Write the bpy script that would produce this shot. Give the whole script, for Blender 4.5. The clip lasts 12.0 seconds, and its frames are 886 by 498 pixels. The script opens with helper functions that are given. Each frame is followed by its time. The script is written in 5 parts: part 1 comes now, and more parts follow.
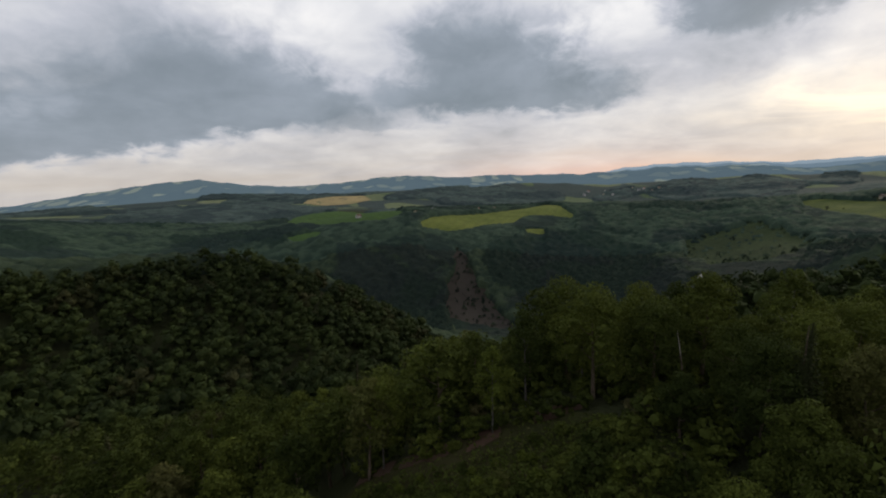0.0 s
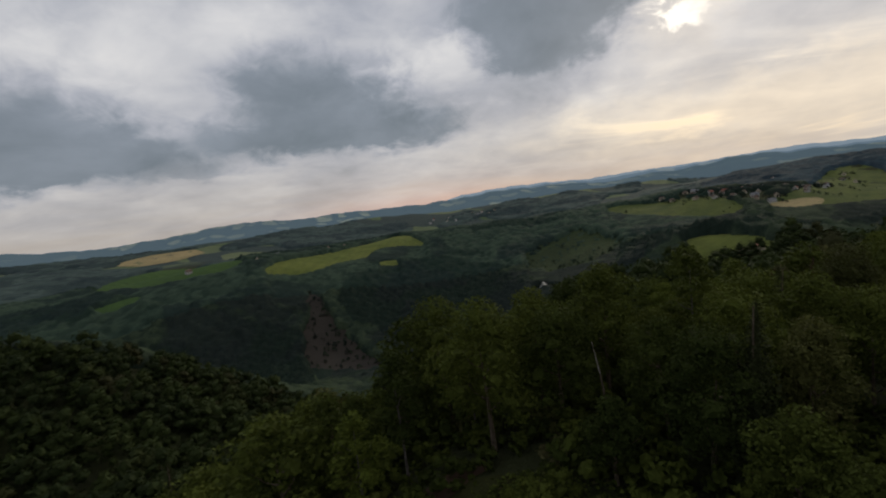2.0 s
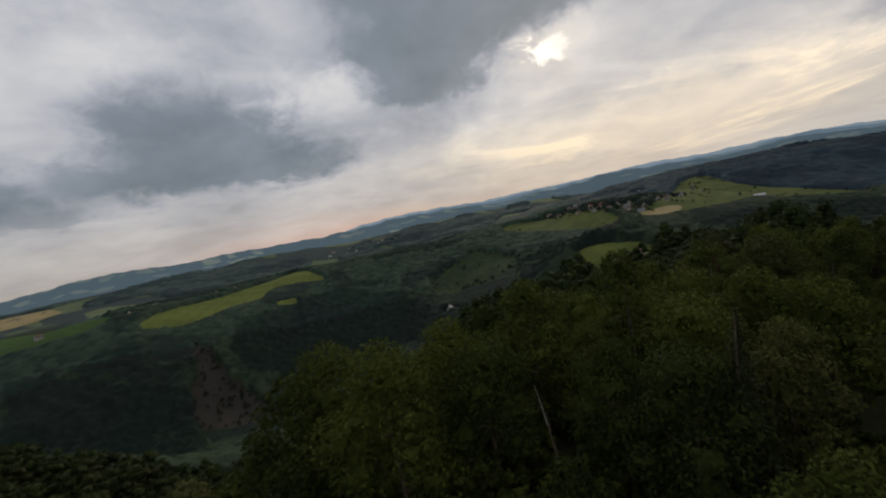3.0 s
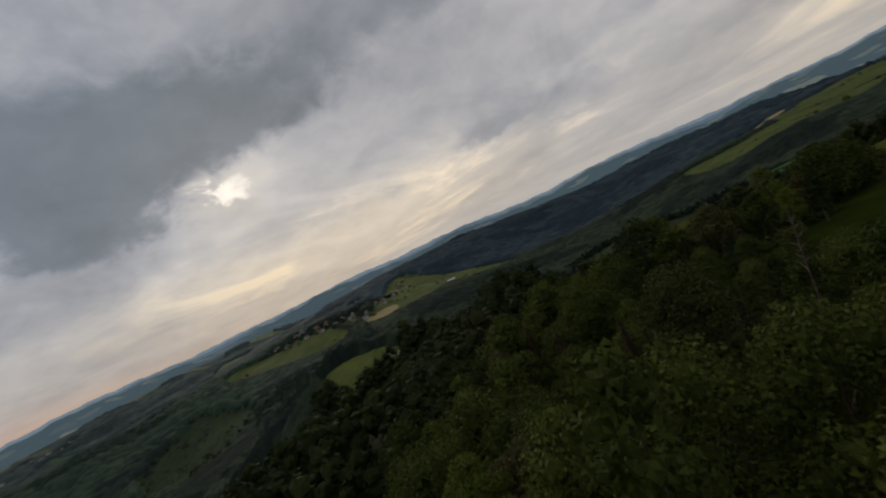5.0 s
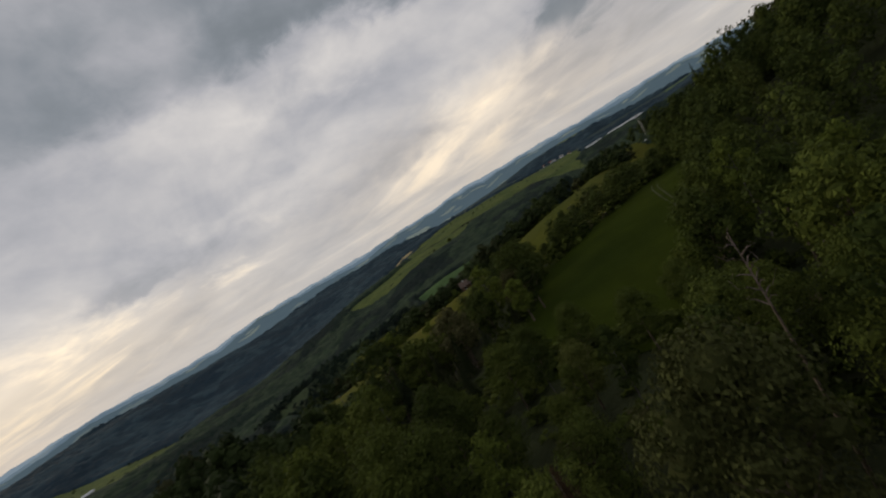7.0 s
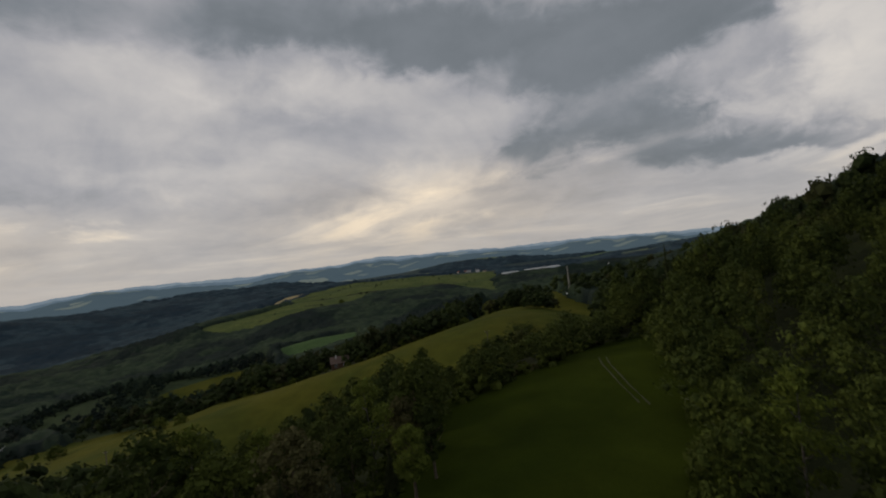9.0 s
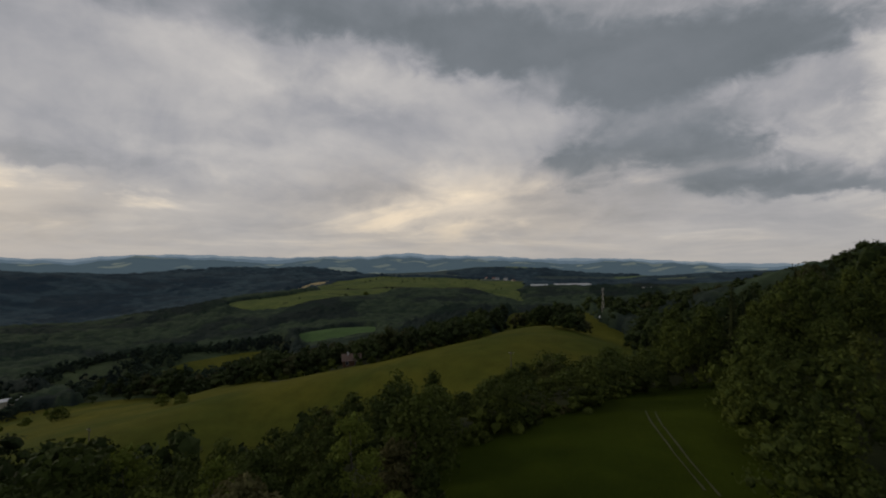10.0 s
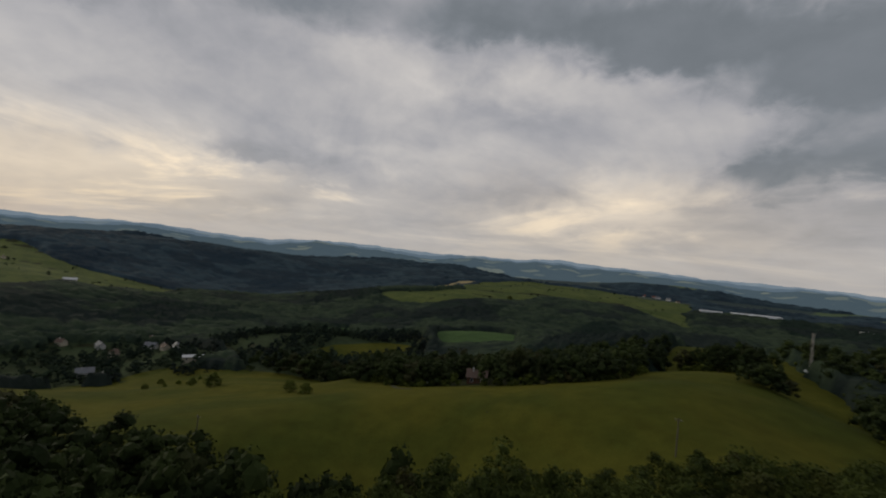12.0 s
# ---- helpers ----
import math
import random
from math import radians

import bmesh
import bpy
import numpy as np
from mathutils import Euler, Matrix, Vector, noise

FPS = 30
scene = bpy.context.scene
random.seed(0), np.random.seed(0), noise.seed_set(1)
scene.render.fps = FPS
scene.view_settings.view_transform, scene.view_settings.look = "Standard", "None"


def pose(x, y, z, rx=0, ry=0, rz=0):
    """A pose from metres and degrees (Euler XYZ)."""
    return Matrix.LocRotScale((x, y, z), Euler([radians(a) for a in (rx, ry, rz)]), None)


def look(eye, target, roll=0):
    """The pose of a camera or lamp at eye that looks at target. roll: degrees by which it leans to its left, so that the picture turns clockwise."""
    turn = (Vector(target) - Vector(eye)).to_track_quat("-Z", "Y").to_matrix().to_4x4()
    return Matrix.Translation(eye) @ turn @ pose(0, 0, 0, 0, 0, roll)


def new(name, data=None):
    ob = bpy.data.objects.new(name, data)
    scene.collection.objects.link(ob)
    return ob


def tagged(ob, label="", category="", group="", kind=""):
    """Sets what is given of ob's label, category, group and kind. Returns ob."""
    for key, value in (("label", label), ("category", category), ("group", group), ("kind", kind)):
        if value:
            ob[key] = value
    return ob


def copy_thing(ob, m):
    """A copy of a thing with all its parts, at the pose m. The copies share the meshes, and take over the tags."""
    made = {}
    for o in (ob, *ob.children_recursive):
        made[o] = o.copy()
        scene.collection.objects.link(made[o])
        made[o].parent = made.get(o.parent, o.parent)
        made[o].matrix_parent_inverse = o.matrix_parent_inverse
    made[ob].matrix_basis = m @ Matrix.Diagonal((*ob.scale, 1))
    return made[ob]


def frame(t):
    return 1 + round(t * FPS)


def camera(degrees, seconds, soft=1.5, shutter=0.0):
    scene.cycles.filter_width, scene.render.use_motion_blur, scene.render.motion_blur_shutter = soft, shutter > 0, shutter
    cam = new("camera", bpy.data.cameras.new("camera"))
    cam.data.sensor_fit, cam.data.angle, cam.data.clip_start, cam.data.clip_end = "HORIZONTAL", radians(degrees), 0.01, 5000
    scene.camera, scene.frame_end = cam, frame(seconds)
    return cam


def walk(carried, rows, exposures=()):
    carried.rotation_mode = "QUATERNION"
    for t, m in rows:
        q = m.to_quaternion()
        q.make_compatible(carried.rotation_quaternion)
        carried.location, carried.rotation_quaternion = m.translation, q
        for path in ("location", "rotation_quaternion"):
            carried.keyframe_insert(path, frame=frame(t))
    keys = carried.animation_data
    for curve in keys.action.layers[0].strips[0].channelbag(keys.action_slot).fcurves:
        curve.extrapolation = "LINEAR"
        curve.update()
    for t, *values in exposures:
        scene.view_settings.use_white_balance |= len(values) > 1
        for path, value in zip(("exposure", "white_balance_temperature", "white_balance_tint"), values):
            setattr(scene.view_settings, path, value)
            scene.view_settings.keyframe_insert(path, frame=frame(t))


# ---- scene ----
cam = camera(88.0, 12.0, 2.0, 0.3)
ROWS = (
    (0.0, 0.00, 0.00, 200.00, 80.72, 2.22, -9.74),
    (0.5, 0.59, 3.55, 199.20, 81.99, 3.06, -13.46),
    (1.0, 1.57, 7.08, 198.25, 82.92, 4.65, -17.90),
    (1.5, 3.17, 11.05, 197.07, 83.35, 6.05, -23.04),
    (2.0, 5.39, 15.06, 195.70, 83.58, 7.41, -28.71),
    (2.5, 8.19, 18.95, 194.16, 84.05, 9.10, -34.69),
    (4.5, 25.26, 38.53, 194.07, 88.80, 20.95, -66.86),
    (5.0, 31.23, 43.07, 193.50, 88.81, 25.11, -77.65),
    (5.5, 35.70, 47.31, 193.85, 87.84, 29.05, -89.34),
    (6.0, 41.20, 50.19, 194.12, 86.19, 32.07, -101.47),
    (6.5, 46.93, 51.29, 194.14, 84.90, 33.34, -112.63),
    (7.0, 53.63, 50.30, 193.93, 84.64, 31.89, -122.87),
    (7.5, 59.67, 47.92, 193.52, 86.12, 27.17, -129.87),
    (9.5, 80.64, 32.83, 196.29, 91.13, 2.40, -132.72),
    (10.0, 85.22, 28.00, 196.61, 91.13, 0.04, -130.66),
    (10.5, 89.91, 23.41, 197.11, 91.19, -1.53, -127.70),
    (11.0, 94.59, 18.72, 197.68, 91.11, -2.78, -123.50),
    (11.5, 99.25, 14.49, 198.16, 90.97, -4.03, -118.16),
    (12.0, 104.09, 10.53, 198.94, 90.66, -5.23, -112.08),
)
EXPOSURES = ((0.0, 0.64), (1.0, 0.43), (2.0, 0.25), (2.5, 0.22), (4.5, 0.04), (5.5, -0.14), (6.1, -0.12), (6.6, 0.08), (7.0, 0.22), (7.5, 0.24), (9.5, -0.07), (12.0, -0.03))
walk(cam, [(t, pose(*row)) for t, *row in ROWS], EXPOSURES)

# ---- daylight: an evening overcast ----
SUN_AZ, SUN_EL = 58.0, 15.5


def direction(az, el):
    a, e = radians(az), radians(el)
    return Vector((math.sin(a) * math.cos(e), math.cos(a) * math.cos(e), math.sin(e)))


class Nodes:
    """A short hand for node trees."""

    def __init__(self, tree):
        self.tree = tree
        tree.nodes.clear()

    def node(self, kind, **values):
        n = self.tree.nodes.new(kind)
        for key, value in values.items():
            setattr(n, key, value)
        return n

    def link(self, a, b):
        self.tree.links.new(a, b)

    def put(self, socket, value):
        if isinstance(value, bpy.types.NodeSocket):
            self.link(value, socket)
        elif isinstance(value, (tuple, list)) and len(value) == 3 and socket.type == "RGBA":
            socket.default_value = (*value, 1)
        else:
            socket.default_value = value

    def math(self, op, a, b=0.0, c=0.0, clamp=False):
        n = self.node("ShaderNodeMath", operation=op, use_clamp=clamp)
        for s, v in zip(n.inputs, (a, b, c)):
            self.put(s, v)
        return n.outputs[0]

    def vmath(self, op, a, b=(0, 0, 0)):
        n = self.node("ShaderNodeVectorMath", operation=op)
        self.put(n.inputs[0], a)
        if op == "SCALE":
            self.put(n.inputs["Scale"], b)
        else:
            self.put(n.inputs[1], b)
        return n.outputs[0]

    def noise(self, vector, scale, detail=4.0, rough=0.55, distort=0.0):
        n = self.node("ShaderNodeTexNoise")
        self.put(n.inputs["Vector"], vector)
        self.put(n.inputs["Scale"], scale)
        self.put(n.inputs["Detail"], detail)
        self.put(n.inputs["Roughness"], rough)
        self.put(n.inputs["Distortion"], distort)
        return n.outputs["Fac"], n.outputs["Color"]

    def mix(self, fac, a, b, blend="MIX"):
        n = self.node("ShaderNodeMix", data_type="RGBA", blend_type=blend)
        self.put(n.inputs[0], fac)
        self.put(n.inputs[6], a)
        self.put(n.inputs[7], b)
        return n.outputs[2]

    def smooth(self, x, lo, hi):
        n = self.node("ShaderNodeMapRange", interpolation_type="SMOOTHSTEP")
        for s, v in zip(n.inputs, (x, lo, hi, 0.0, 1.0)):
            self.put(s, v)
        return n.outputs[0]


def build_sky():
    world = bpy.data.worlds.new("evening_sky")
    world.use_nodes = True
    scene.world = world
    g = Nodes(world.node_tree)
    way = g.node("ShaderNodeTexCoord").outputs["Generated"]
    sep = g.node("ShaderNodeSeparateXYZ")
    g.link(way, sep.inputs[0])
    x, y, z = sep.outputs
    deg = 57.29578
    # azimuth from -150 to 210 degrees, so that its seam lies behind
    az = g.math("SUBTRACT", g.math("MODULO", g.math("ADD", g.math("MULTIPLY", g.math("ARCTAN2", x, y), deg), 510.0), 360.0), 150.0)
    el = g.math("MULTIPLY", g.math("ARCSINE", g.math("MINIMUM", g.math("MAXIMUM", z, -1.0), 1.0)), deg)
    low = g.math("EXPONENT", g.math("MULTIPLY", g.math("MAXIMUM", el, 0.0), -0.11))
    # the cloud sheet: a flat ceiling overhead, drawn together towards the horizon
    deep = g.math("ADD", g.math("MAXIMUM", z, 0.0), 0.19)
    comb = g.node("ShaderNodeCombineXYZ")
    g.put(comb.inputs[0], g.math("DIVIDE", x, deep))
    g.put(comb.inputs[1], g.math("DIVIDE", y, deep))
    sheet = comb.outputs[0]
    n_big, c_big = g.noise(sheet, 0.7, 4.0, 0.5, 0.3)
    n_mid, c_mid = g.noise(sheet, 1.7, 6.0, 0.55, 0.5)
    # rounded heaps that hang from it
    comb3 = g.node("ShaderNodeCombineXYZ")
    g.put(comb3.inputs[0], x)
    g.put(comb3.inputs[1], y)
    g.put(comb3.inputs[2], g.math("MULTIPLY", z, g.math("ADD", 1.6, g.math("MULTIPLY", low, 1.6))))
    n_heap, c_heap = g.noise(comb3.outputs[0], 5.5, 6.0, 0.52, 0.3)
    n_fine, c_fine = g.noise(comb3.outputs[0], 17.0, 6.0, 0.58, 0.4)
    # layer cloud: drawn out in streaks along the horizon
    comb2 = g.node("ShaderNodeCombineXYZ")
    g.put(comb2.inputs[0], g.math("MULTIPLY", az, 0.045))
    g.put(comb2.inputs[1], g.math("MULTIPLY", el, g.math("ADD", 0.10, g.math("MULTIPLY", low, 0.36))))
    n_wisp, c_wisp = g.noise(comb2.outputs[0], 1.0, 7.0, 0.56, 0.7)
    streak = g.smooth(az, 40.0, 85.0)
    # warped angles for the big cloud masses
    warp = g.node("ShaderNodeSeparateXYZ")
    g.link(g.mix(0.55, c_heap, c_fine), warp.inputs[0])
    waz = g.math("ADD", az, g.math("MULTIPLY", g.math("SUBTRACT", warp.outputs[0], 0.5), 20.0))
    wel = g.math("ADD", el, g.math("MULTIPLY", g.math("SUBTRACT", warp.outputs[1], 0.5), 7.0))

    def mass(a, e, wa, we, flat=1.0):
        u = g.math("DIVIDE", g.math("SUBTRACT", waz, a), wa)
        v = g.math("DIVIDE", g.math("SUBTRACT", wel, e), we)
        if flat != 1.0:
            v = g.math("MAXIMUM", v, g.math("MULTIPLY", v, -flat))
        r = g.math("ADD", g.math("MULTIPLY", u, u), g.math("MULTIPLY", v, v))
        return g.math("EXPONENT", g.math("MULTIPLY", g.math("POWER", r, 1.3), -0.9))

    def total(rows, flat=1.0):
        out = 0.0
        for a, e, wa, we, s in rows:
            out = g.math("ADD", out, g.math("MULTIPLY", mass(a, e, wa, we, flat), s))
        return out

    # bellies are cut off sharply below and fade upwards
    dark = total(DARK_CLOUDS, 2.6)
    light = total(LIGHT_GAPS)
    grey = g.math("ADD", 0.490, g.math("MULTIPLY", streak, -0.035))
    lump = g.math("MULTIPLY", g.math("SUBTRACT", n_big, 0.5), 0.34)
    lump = g.math("ADD", lump, g.math("MULTIPLY", g.math("SUBTRACT", n_mid, 0.5), 0.38))
    lump = g.math("ADD", lump, g.math("MULTIPLY", g.math("SUBTRACT", n_heap, 0.5), g.math("SUBTRACT", 0.40, g.math("MULTIPLY", streak, 0.22))))
    lump = g.math("ADD", lump, g.math("MULTIPLY", g.math("SUBTRACT", n_fine, 0.5), 0.14))
    lump = g.math("MULTIPLY", lump, g.math("SUBTRACT", 1.0, g.math("MULTIPLY", streak, 0.3)))
    lines = g.math("MULTIPLY", g.math("SUBTRACT", n_wisp, 0.5), g.math("ADD", 0.10, g.math("MULTIPLY", streak, 0.26)))
    base = g.math("ADD", g.math("ADD", grey, lump), lines)
    ragged = g.math("ADD", 0.95, g.math("MULTIPLY", g.math("SUBTRACT", n_heap, 0.5), 1.4))
    dk = g.smooth(g.math("MULTIPLY", dark, ragged), 0.08, 0.95)
    base = g.math("MULTIPLY", base, g.math("SUBTRACT", 1.0, g.math("MULTIPLY", dk, 0.58)))
    base = g.math("ADD", base, g.math("MULTIPLY", light, 0.24))
    # thin bright lines low in the layer cloud
    ue = g.math("DIVIDE", g.math("SUBTRACT", el, 5.0), 4.5)
    lit = g.math("MULTIPLY", g.smooth(n_wisp, 0.50, 0.68), g.math("EXPONENT", g.math("MULTIPLY", g.math("MULTIPLY", ue, ue), -1.0)))
    lit = g.math("MULTIPLY", lit, g.smooth(az, 28.0, 60.0))
    ub = g.math("DIVIDE", g.math("SUBTRACT", az, 66.0), 26.0)
    lit = g.math("MULTIPLY", lit, g.math("ADD", 0.60, g.math("EXPONENT", g.math("MULTIPLY", g.math("MULTIPLY", ub, ub), -1.0))))
    base = g.math("ADD", base, g.math("MULTIPLY", lit, 0.36))
    base = g.math("MAXIMUM", base, 0.12)
    # tint: blue-grey where dark, neutral in the middle, cream where light
    ramp = g.node("ShaderNodeValToRGB")
    g.put(ramp.inputs[0], base)
    cr = ramp.color_ramp
    cr.elements[0].position, cr.elements[0].color = 0.10, (0.110, 0.135, 0.157, 1)
    cr.elements[1].position, cr.elements[1].color = 0.90, (0.86, 0.83, 0.78, 1)
    for p, c in ((0.26, (0.206, 0.234, 0.274)), (0.42, (0.356, 0.372, 0.419)), (0.60, (0.56, 0.56, 0.575))):
        cr.elements.new(p).color = (*c, 1)
    col = g.mix(g.math("MULTIPLY", streak, 0.8), ramp.outputs[0], g.mix(1.0, ramp.outputs[0], (1.06, 1.0, 0.93), "MULTIPLY"))
    # the clearer strip along the horizon, cream with peach where the sun goes down
    strip = g.math("EXPONENT", g.math("MULTIPLY", g.math("MAXIMUM", el, 0.0), g.math("ADD", -0.15, g.math("MULTIPLY", streak, -0.09))))
    strip = g.math("MULTIPLY", strip, g.math("SUBTRACT", 1.0, g.math("MULTIPLY", dk, 0.95)))
    ua = g.math("DIVIDE", g.math("SUBTRACT", az, 27.0), 15.0)
    peach = g.math("EXPONENT", g.math("ADD", g.math("MULTIPLY", g.math("MULTIPLY", ua, ua), -1.0), g.math("MULTIPLY", g.math("MAXIMUM", el, 0.0), -0.5)))
    sunset = g.mix(peach, g.mix(streak, (0.37, 0.325, 0.28), (0.48, 0.45, 0.42)), (0.52, 0.33, 0.25))
    hang = g.math("ADD", 0.72, g.math("MULTIPLY", g.math("SUBTRACT", n_wisp, 0.5), 0.9))
    col = g.mix(g.math("MULTIPLY", strip, hang, clamp=True), col, sunset)
    warm = total(WARM_LIGHT)
    col = g.mix(g.math("ADD", g.math("MULTIPLY", warm, 0.6), g.math("MULTIPLY", lit, 0.33), clamp=True), col, g.mix(1.0, col, (1.22, 1.04, 0.78), "MULTIPLY"))
    # the sun's place behind thin cloud
    core = g.smooth(g.math("ADD", mass(57.5, 15.5, 3.6, 1.8), g.math("MULTIPLY", g.math("SUBTRACT", n_fine, 0.5), 1.6)), 0.55, 1.15)
    col = g.mix(core, col, (1.10, 1.02, 0.90))
    # what clear air there is above the clouds
    air = g.node("ShaderNodeTexSky", sky_type="NISHITA", sun_disc=False, sun_elevation=radians(SUN_EL), sun_rotation=radians(SUN_AZ))
    col = g.mix(0.97, g.vmath("SCALE", air.outputs[0], 0.08), col)
    bg = g.node("ShaderNodeBackground")
    g.put(bg.inputs[0], col)
    bg.inputs[1].default_value = SKY_STRENGTH
    g.link(bg.outputs[0], g.node("ShaderNodeOutputWorld").inputs[0])
    sun = new("sun", bpy.data.lights.new("sun", "SUN"))
    sun.data.energy, sun.data.angle, sun.data.color = SUN_STRENGTH, radians(16), (1.0, 0.88, 0.66)
    sun.matrix_world = look((0, 0, 600), Vector((0, 0, 600)) - direction(SUN_AZ, SUN_EL))


SKY_STRENGTH, SUN_STRENGTH = 1.0, 1.0
# azimuth, elevation, half widths, strength
DARK_CLOUDS = (
    (-35, 4.3, 8, 6, 0.9), (-27, 5.4, 8, 6, 0.95), (-20, 6.4, 8, 6, 0.95), (-13, 8.0, 8, 5, 0.95), (-4, 8.3, 8, 4.5, 0.85), (0, 5.5, 7, 1.7, 0.6), (-24, 12.5, 15, 5, 0.35),
    (9, 9.2, 6, 5, 0.85), (17, 8.7, 9, 5.5, 0.95), (26, 8.3, 7, 5, 0.85), (14, 15, 9, 4, 0.35), (43, 14.5, 7, 5.5, 1.0), (35, 20, 9, 6, 0.6),
    (49, 20, 11, 8, 1.0), (61, 22, 13, 7, 1.0), (38, 26, 12, 6, 0.45), (84, 27, 14, 8, 0.5), (102, 26, 14, 8, 0.4), (112, 34, 30, 8, 0.4),
    (121, 27, 12, 6, 0.8), (137, 24, 11, 6, 0.85), (151, 20, 12, 7, 0.95), (167, 20.5, 10, 4.5, 0.9), (156, 12.5, 10, 6, 0.85), (163, 8.5, 8, 4, 0.6), (147, 9.5, 6, 4, 0.45), (174, 6.5, 10, 2.2, 0.7),
    (90, 9.3, 7, 1.8, 0.4), (99, 17, 14, 4, 0.25), (-18, 15, 24, 5, 0.25), (16, 15, 14, 5, 0.25),
    # out of view: added in the west to dim the light on the foliage
    (-110, 26, 38, 24, 0.9), (-70, 20, 26, 15, 0.75),
)
LIGHT_GAPS = (
    (-5, 17, 7, 4, 0.5), (-31, 8, 3, 1.5, 0.4), (27, 13.5, 3, 4, 0.5), (32, 16, 3, 4, 0.5), (2, 11, 5, 2.5, 0.3), (-36, 14, 6, 4, 0.35), (53, 9, 7, 4, 0.35), (66, 5, 18, 3.4, 0.62), (60, 16.3, 5, 2.6, 0.7),
    (130, 5.5, 10, 1.8, 0.8), (133, 9, 5, 3, 0.5), (123, 20.5, 9, 2.5, 0.5), (178, 15, 5, 6, 1.0), (90, 6, 16, 2, 0.3), (110, 11, 14, 2.5, 0.28), (73, 7, 9, 2.5, 0.35),
)
WARM_LIGHT = ((68, 5, 26, 4, 0.9), (133, 6, 22, 5, 0.7), (57, 15, 5, 3.5, 0.4))
build_sky()


# ---- materials ----
def material(name):
    m = bpy.data.materials.new(name)
    m.use_nodes = True
    return m, Nodes(m.node_tree)


def finish(g, colour, rough, bump=None, strength=0.5, distance=0.1, metal=0.0, translucent=0.0, spec=0.3):
    b = g.node("ShaderNodeBsdfPrincipled")
    g.put(b.inputs["Base Color"], colour)
    g.put(b.inputs["Roughness"], rough)
    g.put(b.inputs["Metallic"], metal)
    g.put(b.inputs["Specular IOR Level"], spec)
    if bump is not None:
        n = g.node("ShaderNodeBump")
        n.inputs["Strength"].default_value = strength
        n.inputs["Distance"].default_value = distance
        g.put(n.inputs["Height"], bump)
        g.link(n.outputs[0], b.inputs["Normal"])
    out = b.outputs[0]
    if translucent:
        t = g.node("ShaderNodeBsdfTranslucent")
        g.put(t.inputs[0], colour)
        mx = g.node("ShaderNodeMixShader")
        mx.inputs[0].default_value = translucent
        g.link(out, mx.inputs[1])
        g.link(t.outputs[0], mx.inputs[2])
        out = mx.outputs[0]
    g.link(out, g.node("ShaderNodeOutputMaterial").inputs[0])


def place(g):
    return g.node("ShaderNodeNewGeometry").outputs["Position"]


def plain(name, colour, rough=0.7, grain=0.25, scale=3.0, metal=0.0, bump=0.3):
    """A painted, plastered, tiled or metal surface with grain and stains."""
    m, g = material(name)
    p = place(g)
    a, _ = g.noise(p, scale, 5, 0.6)
    b, _ = g.noise(p, scale * 0.15, 3, 0.5)
    v = g.math("ADD", g.math("MULTIPLY", a, grain), g.math("MULTIPLY", b, grain))
    col = g.mix(1.0, colour, g.math("ADD", v, 1.0 - grain), "MULTIPLY")
    finish(g, col, rough, a, bump, 0.02, metal)
    return m


def grass(name, colour, other, rows=0.0, turn=0.0):
    """Meadow or crop: blades, mown streaks, patches of other growth."""
    m, g = material(name)
    p = place(g)
    big, _ = g.noise(p, 0.018, 5, 0.6, 0.4)
    mid, _ = g.noise(p, 0.16, 5, 0.62)
    fine, _ = g.noise(p, 2.2, 4, 0.7)
    col = g.mix(g.smooth(big, 0.35, 0.68), colour, other)
    col = g.mix(1.0, col, g.math("ADD", 0.30, g.math("ADD", g.math("MULTIPLY", mid, 0.85), g.math("MULTIPLY", fine, 0.55))), "MULTIPLY")
    if rows:
        mp = g.node("ShaderNodeMapping")
        mp.inputs["Rotation"].default_value = (0, 0, radians(turn))
        g.link(p, mp.inputs[0])
        w = g.node("ShaderNodeTexWave", wave_type="BANDS")
        g.link(mp.outputs[0], w.inputs["Vector"])
        w.inputs["Scale"].default_value = rows
        w.inputs["Distortion"].default_value = 1.2
        w.inputs["Detail"].default_value = 2
        col = g.mix(g.math("MULTIPLY", w.outputs["Fac"], 0.35), col, g.mix(1.0, col, (1.25, 1.22, 1.0), "MULTIPLY"))
    finish(g, col, 0.95, fine, 0.6, 0.25, spec=0.02)
    return m


def leaves(name, lo, hi, autumn=(0.075, 0.070, 0.028), translucent=0.3, vary=0.55):
    """Foliage: each tree has its tint, each spray its own shade."""
    m, g = material(name)
    tint = g.node("ShaderNodeAttribute", attribute_name="tint").outputs["Fac"]
    info = g.node("ShaderNodeObjectInfo").outputs["Random"]
    isl = g.node("ShaderNodeNewGeometry").outputs["Random Per Island"]
    n, _ = g.noise(place(g), 0.9, 4, 0.65)
    who = g.math("FRACT", g.math("ADD", tint, info))
    col = g.mix(who, lo, hi)
    col = g.mix(g.smooth(who, 0.9, 0.97), col, autumn)
    shade = g.math("ADD", 0.70 - vary * 0.5, g.math("ADD", g.math("MULTIPLY", isl, vary), g.math("MULTIPLY", n, 0.6)))
    col = g.mix(1.0, col, shade, "MULTIPLY")
    finish(g, col, 0.85, n, 0.5, 0.2, translucent=translucent, spec=0.08)
    return m


